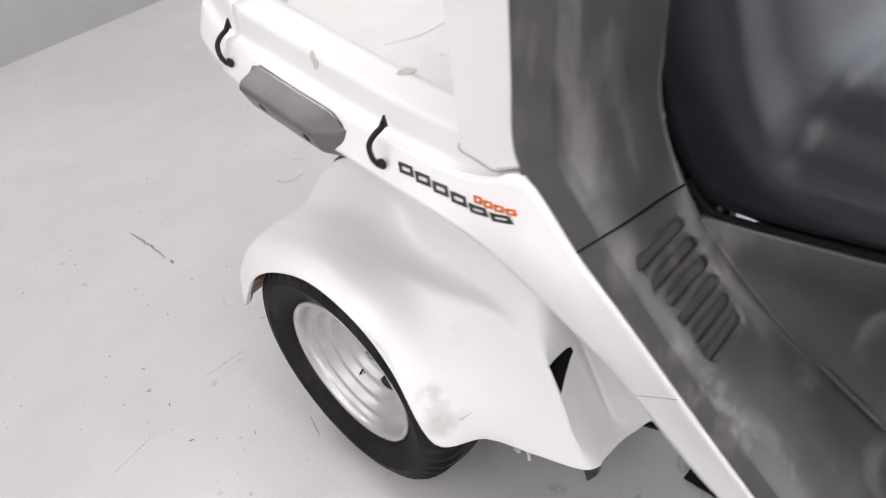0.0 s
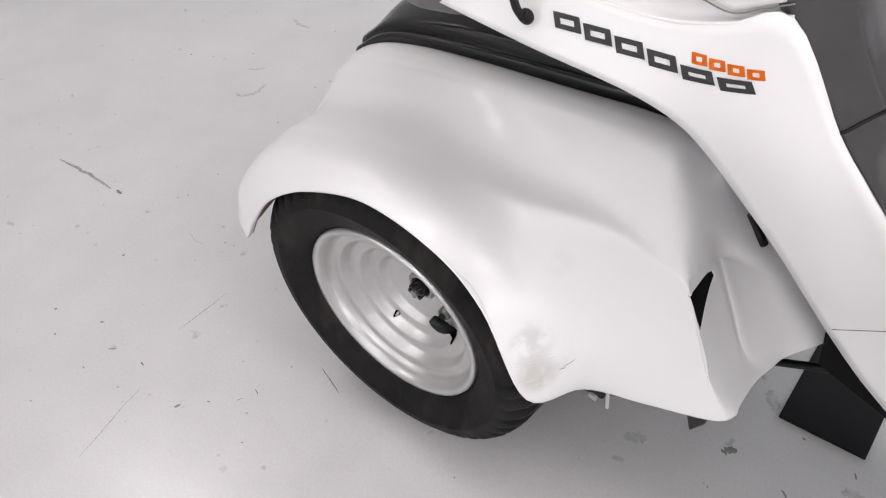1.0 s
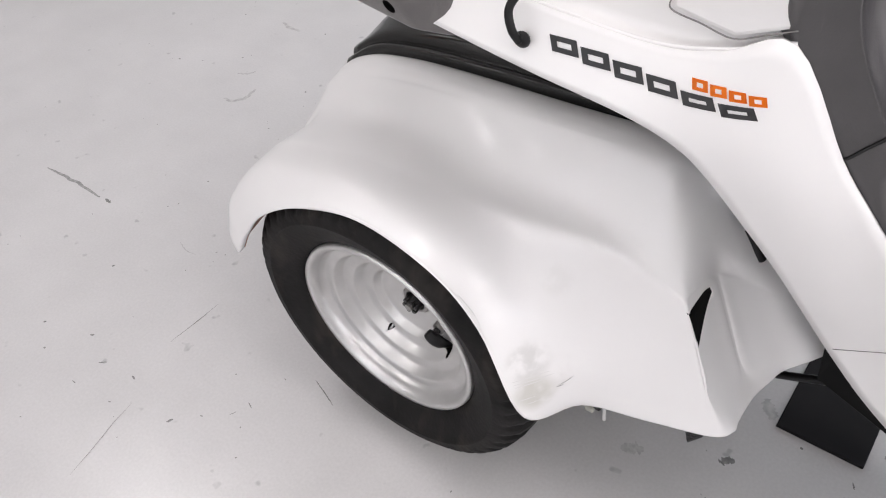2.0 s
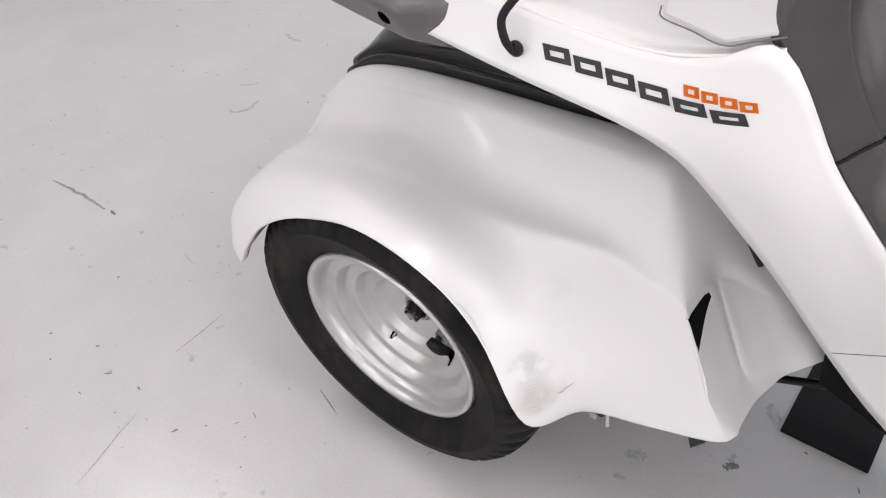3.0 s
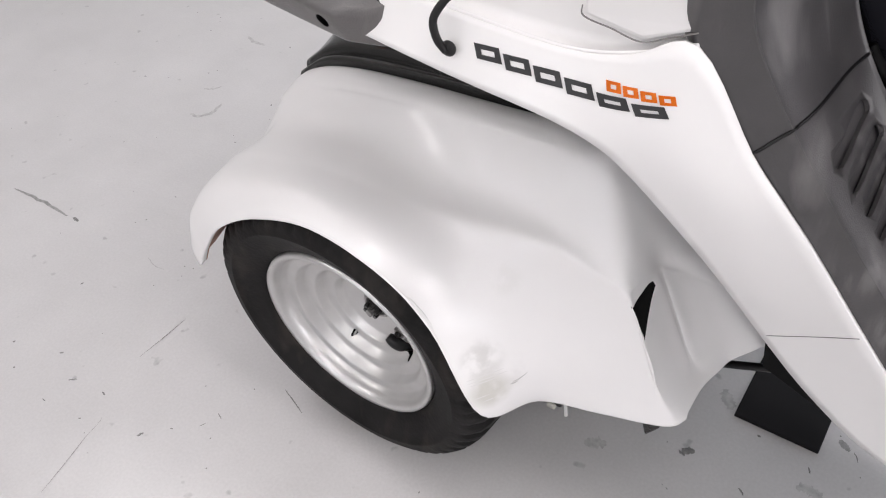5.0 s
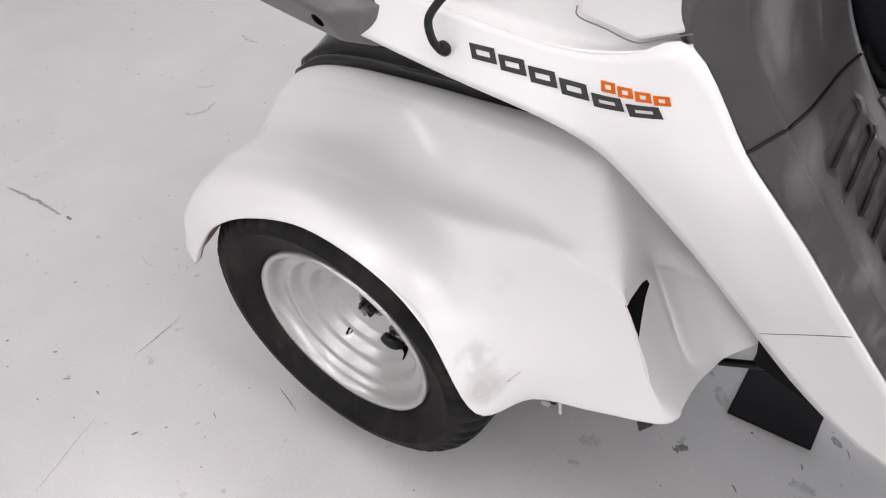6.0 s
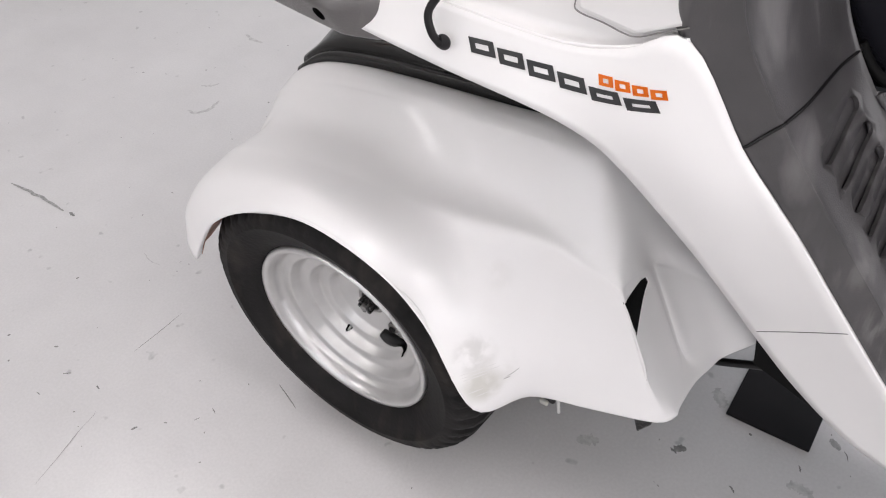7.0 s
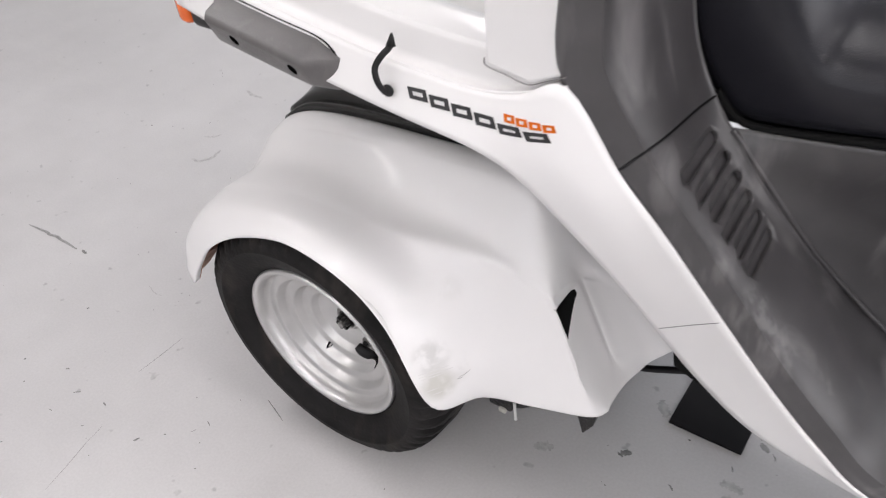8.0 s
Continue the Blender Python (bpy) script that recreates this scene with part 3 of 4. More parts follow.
def curled(x, y, z):
    """The rolled edge: turned down over the arch, inwards at the ends."""
    arch = max(0.0, min(1.0, (x + 0.14) / 0.06)) * max(0.0, min(1.0, (0.15 - x) / 0.04))
    face = max(0.0, min(1.0, (y - 0.05) / 0.07))
    outer = Vector((0.005 if x < 0 else -0.004, 0.006, 0.002)).lerp(Vector((0, 0.003, -0.006)), arch)
    return tuple(Vector((x, y, z)) + outer.lerp(Vector((-0.006, 0.002, 0.002)), face))


F_CURL = [curled(*p) for p in F_EDG]
F_ROWS = []
for r, k, g in ((F_HID, 0.5, 0.4), (F_TOP, 0.5, 0.4), (F_FLN, 0.5, 0.4), (F_SHO, 0.46, 0.4), (between(F_SHO, F_SID, 0.25), 0.46, 0.4), (F_SID, 0.47, 0.4), (F_WAL, 0.48, 0.4), (F_VAL, 0.48, 0.4), (between(F_VAL, F_RID, 0.75), 0.42, 0.4), (F_RID, 0.26, 0.25), (between(F_RID, F_FLA, 0.22), 0.2, 0.2), (F_FLA, 0.10, 0.18), (F_LIP, 0.12, 0.18), (F_EDG, 0.4, 0.4), (F_CURL, 0.4, 0.4)):
    F_ROWS.append(cornered(cornered(r, 10, g), 9, k))


def relax(grid_bm, rounds, zone=None, firm=0.43):
    """Evens the sheet out; its borders and its front corner stay as they are."""
    fixed = {v for v in grid_bm.verts if v.is_boundary}
    for _ in range(6):
        fixed |= {e.other_vert(v) for v in list(fixed) for e in v.link_edges}
    for _ in range(rounds):
        move = {}
        for v in grid_bm.verts:
            if v in fixed or (zone and not zone(v.co)):
                continue
            near = [e.other_vert(v).co for e in v.link_edges]
            mean = sum(near, Vector()) / len(near)
            near_corner = max(0.0, min(1.0, (v.co.x - 0.22) / 0.06)) * max(0.0, min(1.0, (0.375 - v.co.z) / 0.02))
            k = (0.45 - firm * near_corner) * (1.0 if v.co.z < 0.42 or v.co.x > 0.19 else 0.25)
            move[v] = v.co.lerp(mean, k)
        for v, c in move.items():
            v.co = c


fender_bm = loft(F_ROWS, per_row=6, stations=True, per=7)
relax(fender_bm, 8)
relax(fender_bm, 22, lambda c: 0.195 < c.x < 0.305 and c.z > 0.368)
relax(fender_bm, 26, lambda c: -0.02 < c.x < 0.26 and 0.052 < c.y < 0.124 and c.z > 0.365)


def pressed(bm, strokes, way):
    """Presses rounded channels (or, with a negative depth, ridges) into a sheet along the given way. A stroke is a line of x, y, z, depth and width."""
    push = {}
    for line in strokes:
        fine = []
        for a, b in zip(line, line[1:]):
            fine += [tuple(p + (q - p) * k / 12 for p, q in zip(a, b)) for k in range(12)]
        fine.append(line[-1])
        sign = 1 if fine[len(fine) // 2][3] > 0 else -1
        for v in bm.verts:
            best = 0.0
            for x, y, z, depth, width in fine:
                d2 = (v.co.x - x) ** 2 + (v.co.y - y) ** 2 + (v.co.z - z) ** 2
                if d2 < 9 * width * width:
                    best = max(best, abs(depth) * math.exp(-d2 / (2 * width * width)))
            if best:
                dip, rise = push.get(v, (0.0, 0.0))
                push[v] = (max(dip, best), rise) if sign > 0 else (dip, max(rise, best))
    for v, (dip, rise) in push.items():
        v.co += way * (dip - rise)


# channels between the body of the fender, the wheel arch and the front panel meet in a Y
CHANNELS = [
    [(-0.135, 0.085, 0.376, 0.001, 0.016), (-0.117, 0.087, 0.390, 0.003, 0.018), (-0.039, 0.088, 0.407, 0.002, 0.020), (0.032, 0.086, 0.409, 0.003, 0.024), (0.084, 0.074, 0.398, 0.006, 0.027)],
    [(0.084, 0.074, 0.398, 0.005, 0.026), (0.124, 0.050, 0.383, 0.004, 0.018), (0.158, 0.034, 0.353, 0.005, 0.014), (0.193, 0.024, 0.306, 0.002, 0.010)],
    [(0.084, 0.074, 0.398, 0.006, 0.026), (0.140, 0.083, 0.391, 0.005, 0.023), (0.192, 0.090, 0.387, 0.004, 0.020), (0.235, 0.095, 0.382, 0.001, 0.016)],
]
RIDGES = [
    [(0.101, 0.0495, 0.391, -0.001, 0.012), (0.152, 0.065, 0.381, -0.002, 0.012), (0.202, 0.078, 0.373, -0.004, 0.010), (0.233, 0.0826, 0.368, -0.006, 0.009), (0.255, 0.0795, 0.350, -0.005, 0.009)],
    [(0.146, 0.008, 0.356, -0.001, 0.006), (0.158, 0.008, 0.342, -0.0025, 0.006), (0.169, 0.007, 0.322, -0.0025, 0.006), (0.180, 0.005, 0.298, -0.001, 0.006)],
    [(0.172, 0.036, 0.343, -0.001, 0.006), (0.180, 0.034, 0.330, -0.002, 0.006), (0.192, 0.031, 0.308, -0.001, 0.006)],
    [(-0.110, 0.141, 0.417, -0.001, 0.005), (-0.055, 0.141, 0.430, -0.0025, 0.005), (0.010, 0.140, 0.437, -0.0025, 0.005), (0.130, 0.139, 0.443, -0.0025, 0.005), (0.205, 0.138, 0.447, -0.002, 0.005)],
    [(-0.088, 0.1316, 0.418, -0.003, 0.010), (0.047, 0.1315, 0.4336, -0.004, 0.010), (0.173, 0.127, 0.4358, -0.004, 0.010), (0.236, 0.127, 0.434, -0.004, 0.010)],
    [(0.230, 0.127, 0.434, -0.003, 0.010), (0.246, 0.124, 0.428, -0.004, 0.010), (0.254, 0.117, 0.412, -0.003, 0.011), (0.259, 0.110, 0.398, -0.001, 0.012)],
]
INWARD = Vector((-0.22, 0.55, -0.80)).normalized()
pressed(fender_bm, CHANNELS + RIDGES, INWARD)
pressed(fender_bm, [[(0.248, 0.100, 0.386, -0.003, 0.014), (0.266, 0.107, 0.386, -0.008, 0.015), (0.284, 0.117, 0.372, -0.006, 0.013), (0.294, 0.122, 0.352, -0.002, 0.010)]], Vector((-0.65, 0.6, -0.45)))
pressed(fender_bm, [[(0.300, 0.128, 0.330, -0.002, 0.007), (0.318, 0.131, 0.285, -0.004, 0.008), (0.338, 0.134, 0.232, -0.003, 0.008)]], Vector((-0.95, 0.15, -0.25)))
relax(fender_bm, 3)
relax(fender_bm, 30, lambda c: 0.235 < c.x < 0.312 and c.y > 0.088 and 0.352 < c.z < 0.424, 0.1)
relax(fender_bm, 130, lambda c: 0.21 < c.x < 0.32 and 0.088 < c.y < 0.15 and 0.348 < c.z < 0.428, 0.0)
relax(fender_bm, 3)
bmesh.ops.recalc_face_normals(fender_bm, faces=fender_bm.faces[:])
if sum(f.normal.z * f.calc_area() for f in fender_bm.faces) < 0:
    bmesh.ops.reverse_faces(fender_bm, faces=fender_bm.faces[:])
fender = part("rear_fender", fender_bm, WHITE, scooter, "glossy white moulded rear fender, scraped at its lower lobe")
# three-cornered duct mouth and bolt slot in the front face
TRI = [(0.30, 0.0815, 0.334), (0.30, 0.112, 0.3365), (0.30, 0.118, 0.335), (0.30, 0.1195, 0.329), (0.30, 0.082, 0.297)]
# duct walls coloured black to stand for the unlit inside
cut(fender, [prism([(x + 0.03, y, z) for x, y, z in TRI], (-0.075, 0, 0))], BLACK_MATT)
for p in fender.data.polygons:
    p.use_smooth = True
shell = fender.modifiers.new("shell", "SOLIDIFY")
shell.thickness, shell.offset = 0.0012, -1


def front_normal(ob, y, z, x_from=0.6):
    hit, place, normal, _ = ob.ray_cast(Vector((x_from, y, z)), Vector((-1, 0, 0)))
    return (place, normal) if hit else (Vector((0.3, y, z)), Vector((1, 0, 0)))


def shape_normal(ob, x, z, y_from=-0.3):
    hit, place, normal, _ = ob.ray_cast(Vector((x, y_from, z)), Vector((0, 1, 0)))
    return (place, normal) if hit else (None, None)


# solid black capsule in place of the slot's dark opening
part("bolt_slot", pipe([front_normal(fender, 0.164 + 0.004 * k / 6, 0.372 - 0.032 * k / 6)[0] for k in range(7)], 0.0042, 24, 12), BLACK, fender, "elongated bolt slot, drawn as a black capsule")

# scraped patch on the lobe: a thin dull layer and a few scratches
def patch_on(ob, points, width, mat, name, parent, lift=0.0003, n=18, m=5, ragged=0.5, seed=0.0, label=""):
    line = spline([(x, 0, z) for x, z in points], n)
    bm = bmesh.new()
    rows = []
    for i, p in enumerate(line):
        d = (line[min(i + 1, n)] - line[max(i - 1, 0)]).normalized()
        side = Vector((-d.z, 0, d.x))
        w = width * max(0.08, math.sin(math.pi * (0.03 + 0.94 * i / n)) ** 0.6 * (1 - ragged * abs(noise.noise((i * 0.3, seed, 0)))))
        row = []
        for j in range(m):
            q = p + side * w * (j / (m - 1) - 0.5)
            place, normal = shape_normal(ob, q.x, q.z)
            row.append(bm.verts.new(place + normal * lift) if place else None)
        rows.append(row)
    for a, b in zip(rows, rows[1:]):
        for j in range(m - 1):
            q = (a[j], a[j + 1], b[j + 1], b[j])
            if all(q) and max((e.co - f.co).length for e in q for f in q) < 0.02:
                bm.faces.new(q)
    for v in [v for v in bm.verts if not v.link_faces]:
        bm.verts.remove(v)
    return part(name, bm, mat, parent, label)


for k, (x, z, w) in enumerate(((0.183, 0.2655, 0.022), (0.184, 0.2618, 0.024), (0.186, 0.2585, 0.016), (0.190, 0.242, 0.010), (0.196, 0.236, 0.008))):
    patch_on(fender, [(x, z), (x + w * 0.5, z + 0.0006), (x + w, z + 0.0016)], 0.0013, DECK_WHITE, "scratch", fender, 0.0006, seed=2.0 + k, m=3)
patch_on(fender, [(0.213, 0.249), (0.217, 0.2505), (0.221, 0.254)], 0.0007, SCUFF, "scratch", fender, 0.0006, seed=4, m=3)
patch_on(fender, [(0.212, 0.2475), (0.216, 0.247)], 0.0010, SCUFF, "scratch", fender, 0.0006, seed=14, m=3)
patch_on(fender, [(0.178, 0.262), (0.182, 0.245), (0.188, 0.228)], 0.0016, SCRAPE, "scratch", fender, 0.0006, seed=5, m=3)
patch_on(fender, [(0.174, 0.268), (0.1775, 0.255), (0.1785, 0.248)], 0.0012, SCRATCH_AND_GAP, "scratch", fender, 0.0006, seed=6, m=3)
# brown inner side of the rear end
part("inner_liner", loft([[(-0.186, -0.022, 0.238), (-0.160, -0.022, 0.279), (-0.118, -0.022, 0.330), (-0.055, -0.02, 0.365)], [(-0.205, 0.01, 0.246), (-0.188, 0.01, 0.296), (-0.137, 0.01, 0.350), (-0.058, 0.01, 0.388)], [(-0.20, 0.06, 0.25), (-0.175, 0.06, 0.32), (-0.125, 0.06, 0.37), (-0.058, 0.06, 0.393)]], stations=True, per=5, thick=0.001), RUST, fender, "rust-brown unpainted inner face")

part("inner_liner", loft([[(-0.190, -0.020, 0.245), (-0.172, -0.020, 0.272), (-0.150, -0.020, 0.298)], [(-0.212, 0.020, 0.232), (-0.191, 0.020, 0.256), (-0.165, 0.020, 0.285)], [(-0.212, 0.030, 0.260), (-0.190, 0.030, 0.300), (-0.150, 0.030, 0.335)]], stations=True, per=4, thick=0.001), RUST, fender, "rust-brown unpainted inner face")

# ---- black engine cover above the fender ----
C_LOW = [(-0.151, 0.154, 0.385), (-0.110, 0.158, 0.408), (-0.05, 0.158, 0.422), (0.05, 0.158, 0.430), (0.15, 0.158, 0.435), (0.25, 0.163, 0.436)]
C_LIP = [(-0.151, 0.158, 0.399), (-0.110, 0.159, 0.426), (-0.05, 0.159, 0.440), (0.05, 0.159, 0.448), (0.15, 0.159, 0.453), (0.25, 0.164, 0.455)]
C_STEP = [(x - 0.001, y + 0.009, z + 0.0005) for x, y, z in C_LIP]
C_GROOVE = [(x - 0.002, y + 0.012, z - 0.002) for x, y, z in C_LIP]
C_WALL = [(x - 0.003, y + 0.016, z + 0.006) for x, y, z in C_LIP]
C_MID = [(-0.160, 0.195, 0.402), (-0.118, 0.190, 0.434), (-0.05, 0.186, 0.452), (0.05, 0.184, 0.461), (0.15, 0.184, 0.465), (0.25, 0.188, 0.467)]
C_TOP = [(-0.172, 0.226, 0.393), (-0.135, 0.226, 0.430), (-0.05, 0.225, 0.458), (0.05, 0.222, 0.469), (0.15, 0.22, 0.473), (0.25, 0.22, 0.475)]
C_IN = [(-0.185, 0.30, 0.385), (-0.15, 0.30, 0.425), (-0.05, 0.30, 0.456), (0.05, 0.30, 0.47), (0.15, 0.30, 0.475), (0.25, 0.30, 0.478)]
part("engine_cover", loft([C_LOW, C_LIP, C_STEP, C_GROOVE, C_WALL, C_MID, C_TOP, C_IN], n=40, thick=0.003), COVER_BLACK, scooter, "glossy black plastic engine cover")

# ---- white side panel: rear sill, sweeping down into a narrow band ----
P_LOW = [(-0.07, 0.004, 0.630), (0.0, 0.0, 0.616), (0.122, 0.0, 0.594), (0.189, 0.0, 0.583), (0.256, 0.0, 0.574), (0.287, 0.005, 0.5615), (0.305, 0.015, 0.540), (0.327, 0.033, 0.500), (0.354, 0.054, 0.450), (0.380, 0.076, 0.396), (0.405, 0.088, 0.354), (0.445, 0.092, 0.310), (0.498, 0.092, 0.272), (0.56, 0.09, 0.256), (0.66, 0.088, 0.240), (0.78, 0.09, 0.23)]
P_MID = [(-0.07, 0.011, 0.645), (0.0, 0.008, 0.634), (0.122, 0.008, 0.610), (0.192, 0.008, 0.601), (0.262, 0.009, 0.595), (0.300, 0.010, 0.590), (0.325, 0.016, 0.570), (0.350, 0.028, 0.535), (0.375, 0.042, 0.492), (0.402, 0.060, 0.434), (0.430, 0.074, 0.392), (0.475, 0.080, 0.346), (0.525, 0.082, 0.303), (0.58, 0.08, 0.275), (0.67, 0.08, 0.252), (0.78, 0.085, 0.236)]
P_UPP = [(-0.07, 0.020, 0.660), (0.0, 0.017, 0.650), (0.122, 0.016, 0.629), (0.195, 0.016, 0.619), (0.262, 0.017, 0.614), (0.300, 0.019, 0.620), (0.334, 0.026, 0.630), (0.371, 0.039, 0.562), (0.3957, 0.0431, 0.529), (0.421, 0.047, 0.496), (0.462, 0.057, 0.434), (0.512, 0.068, 0.362), (0.562, 0.073, 0.306), (0.610, 0.073, 0.270), (0.69, 0.074, 0.255), (0.78, 0.08, 0.24)]
panel = part("side_panel", loft([P_LOW, P_MID, P_UPP], stations=True, per=5, per_row=5, thick=0.003), WHITE, scooter, "white side panel with dark and orange decal shapes")
# upright side of the cargo deck above the panel's top edge, inclined with the body


def above_lip(dy, dz):
    return [(x, y + dy, z + dz) for x, y, z in P_UPP[:7]]


def deck_z(x):
    return 0.6505 + 0.155 * (0.195 - x)


part("deck_side", loft([P_UPP[:7], above_lip(0.008, 0.0005), above_lip(0.011, 0.004), above_lip(0.012, 0.010), above_lip(0.0135, 0.024), above_lip(0.0155, 0.030), above_lip(0.021, 0.0325), above_lip(0.055, 0.0335)], stations=True, per=6, per_row=4, thick=0.002), WHITE, scooter, "plain white upright side of the deck")
deck_bm = box(-0.205, 0.30, 0.060, 0.56, -0.055, 0, 0.006)
for v in deck_bm.verts:
    v.co.z += deck_z(v.co.x)
deck = part("cargo_deck", deck_bm, DECK_WHITE, scooter, "worn white cargo deck with faint dents and marks")


def skirt(x, dy, dz, deep=1.0):
    return [(x, 0.004 + dy + (y - 0.004) * deep, z + dz) for y, z in ((0.004, 0.630), (0.011, 0.645), (0.020, 0.660), (0.028, 0.6605), (0.031, 0.664), (0.032, 0.670), (0.0335, 0.684), (0.0355, 0.690), (0.041, 0.6925), (0.075, 0.6935))]


part("rear_skirt", loft([skirt(-0.07, 0, 0), skirt(-0.12, 0.012, 0.006), skirt(-0.165, 0.030, 0.011), skirt(-0.195, 0.060, 0.014, 0.7), skirt(-0.212, 0.105, 0.015, 0.4)], stations=True, per=4, per_row=5, thick=0.002), WHITE, scooter)
for x, y, r, k in ((0.154, 0.067, 0.008, 1.7), (-0.040, 0.072, 0.008, 1.5), (0.05, 0.21, 0.008, 1.4), (-0.02, 0.24, 0.007, 1.6)):
    bm = bmesh.new()
    bmesh.ops.create_uvsphere(bm, u_segments=24, v_segments=10, radius=1, matrix=Matrix.Translation((x, y, deck_z(x))) @ Matrix.Rotation(radians(40), 4, "Z") @ Matrix.Diagonal((r * k, r, 0.0010, 1)))
    part("dent_mark", bm, DULL_MARK, deck, "dull grey oval wear mark")
for line in ([(-0.022, 0.108), (-0.002, 0.135), (0.008, 0.168)], [(0.107, 0.087), (0.120, 0.120), (0.121, 0.168)], [(0.16, 0.11), (0.19, 0.16), (0.19, 0.23)]):
    part("rib_line", pipe([(x, y, deck_z(x) - 0.0006) for x, y in line], 0.0022, 24, 8), DECK_WHITE, deck, "shallow moulded rib")
for x, y, dz in ((0.0715, 0.0290, 0.0), (0.066, 0.0310, 0.006)):
    bm = bmesh.new()
    bmesh.ops.create_uvsphere(bm, u_segments=20, v_segments=8, radius=1, matrix=Matrix.Translation((x, y, 0.6610 + dz)) @ Matrix.Rotation(radians(72), 4, "X") @ Matrix.Diagonal((0.0045, 0.0055, 0.0006, 1)))
    part("stain_mark", bm, DULL_MARK, deck, "dull yellowish stain")
# bulkhead between deck and seat, pointed at its foot
part("bulkhead", prism([(0.270, 0.0225, 0.95), (0.266, 0.0225, 0.634), (0.303, 0.0225, 0.6265), (0.333, 0.0245, 0.6385), (0.335, 0.0245, 0.95)], (0, 0.55, 0), 0.003), WHITE, scooter, smooth=False)

# seams; the line at the bulkhead's foot is its shadow gap, drawn in grey
part("foot_shadow_line", pipe([(0.2655, 0.0226, 0.640), (0.2655, 0.0224, 0.6345), (0.284, 0.0223, 0.6300), (0.303, 0.0223, 0.6262), (0.318, 0.0233, 0.6320), (0.333, 0.0243, 0.6382)], 0.0005, 60, 6), SCRATCH_AND_GAP, scooter, "thin grey line drawing the shadow gap at the foot of the bulkhead")
SEAM_A, SEAM_B = Vector((0.404, 0, 0.366)), Vector((0.462, 0, 0.428))
seam_line = []
for k in range(13):
    q = SEAM_A.lerp(SEAM_B, k / 12)
    place, normal = shape_normal(panel, q.x, q.z)
    if place:
        seam_line.append(place)
part("panel_seam", pipe(seam_line, 0.0004, 24, 6), BUMPER_GREY, panel)
part("lip_bead", pipe([Vector(q) + Vector((0, 0.0002, 0.0006)) for q in P_UPP[1:7]], 0.0013, 60, 8), WHITE, panel)

# ---- grey fairing under the seat ----
G_EDGE = [(0.337, 0.023, 0.82), (0.332, 0.0215, 0.72), (0.328, 0.0215, 0.66), (0.335, 0.027, 0.624), (0.371, 0.039, 0.562), (0.421, 0.047, 0.496), (0.462, 0.057, 0.434), (0.512, 0.068, 0.362), (0.562, 0.073, 0.306), (0.61, 0.073, 0.27), (0.70, 0.075, 0.25)]
G_RIDGE = [(0.362, 0.036, 0.80), (0.357, 0.035, 0.72), (0.355, 0.035, 0.665), (0.362, 0.037, 0.632), (0.388, 0.047, 0.579), (0.428, 0.052, 0.520), (0.470, 0.062, 0.458), (0.520, 0.074, 0.382), (0.568, 0.08, 0.326), (0.615, 0.084, 0.282), (0.70, 0.09, 0.26)]
G_FACE = [(0.372, 0.07, 0.80), (0.368, 0.07, 0.72), (0.366, 0.07, 0.668), (0.374, 0.07, 0.628), (0.396, 0.075, 0.576), (0.430, 0.078, 0.528), (0.470, 0.087, 0.468), (0.520, 0.10, 0.393), (0.568, 0.11, 0.336), (0.615, 0.12, 0.288), (0.70, 0.12, 0.265)]
G_IN = [(0.383, 0.150, 0.80), (0.378, 0.150, 0.71), (0.374, 0.150, 0.668), (0.383, 0.150, 0.620), (0.403, 0.149, 0.578), (0.440, 0.142, 0.530), (0.474, 0.160, 0.472), (0.515, 0.194, 0.400), (0.558, 0.228, 0.335), (0.61, 0.25, 0.285), (0.70, 0.26, 0.265)]

G_BACK = [(x - 0.02, y + 0.02, z) for x, y, z in G_IN]
G_LOU = [(0.379, 0.125, 0.80), (0.374, 0.125, 0.715), (0.371, 0.125, 0.668), (0.380, 0.125, 0.623), (0.400, 0.124, 0.571), (0.432, 0.128, 0.527), (0.470, 0.137, 0.470), (0.518, 0.155, 0.400), (0.562, 0.170, 0.340), (0.612, 0.18, 0.290), (0.70, 0.18, 0.266)]
G_UNDER = [(x - 0.010, y + 0.012, z - 0.006) for x, y, z in G_EDGE]
fairing = part("side_fairing", loft([G_UNDER, G_EDGE, between(G_EDGE, G_RIDGE, 0.5), between(G_EDGE, G_RIDGE, 0.9), G_RIDGE, between(G_RIDGE, G_FACE, 0.12), G_FACE, G_LOU, between(G_LOU, G_IN, 0.8), G_IN, G_BACK], stations=True, per=5, per_row=4, thick=0.003), GREY, scooter, "matt dark grey plastic fairing with six louvre slots")
bpy.context.view_layer.update()
seam_way = [Vector(G_EDGE[4]).lerp(Vector(G_RIDGE[4]), k / 6) for k in range(6)] + [Vector(G_RIDGE[4]).lerp(Vector(G_IN[4]), k / 14) for k in range(15)]
SEAM_VIEW = Vector((0.62, -0.60, 0.50)).normalized()
seam_way = [hit[1:3] for hit in (fairing.ray_cast(q + SEAM_VIEW * 0.08, -SEAM_VIEW) for q in seam_way) if hit[0]]
part("fairing_seam", pipe([q + n * 0.0004 for q, n in seam_way], 0.0012, 60, 8), BLACK, fairing)
# louvre slots, with a shallow tray behind each
SLOPE = Vector((0.81, 0, 0.586))
cutters, trays = [], []
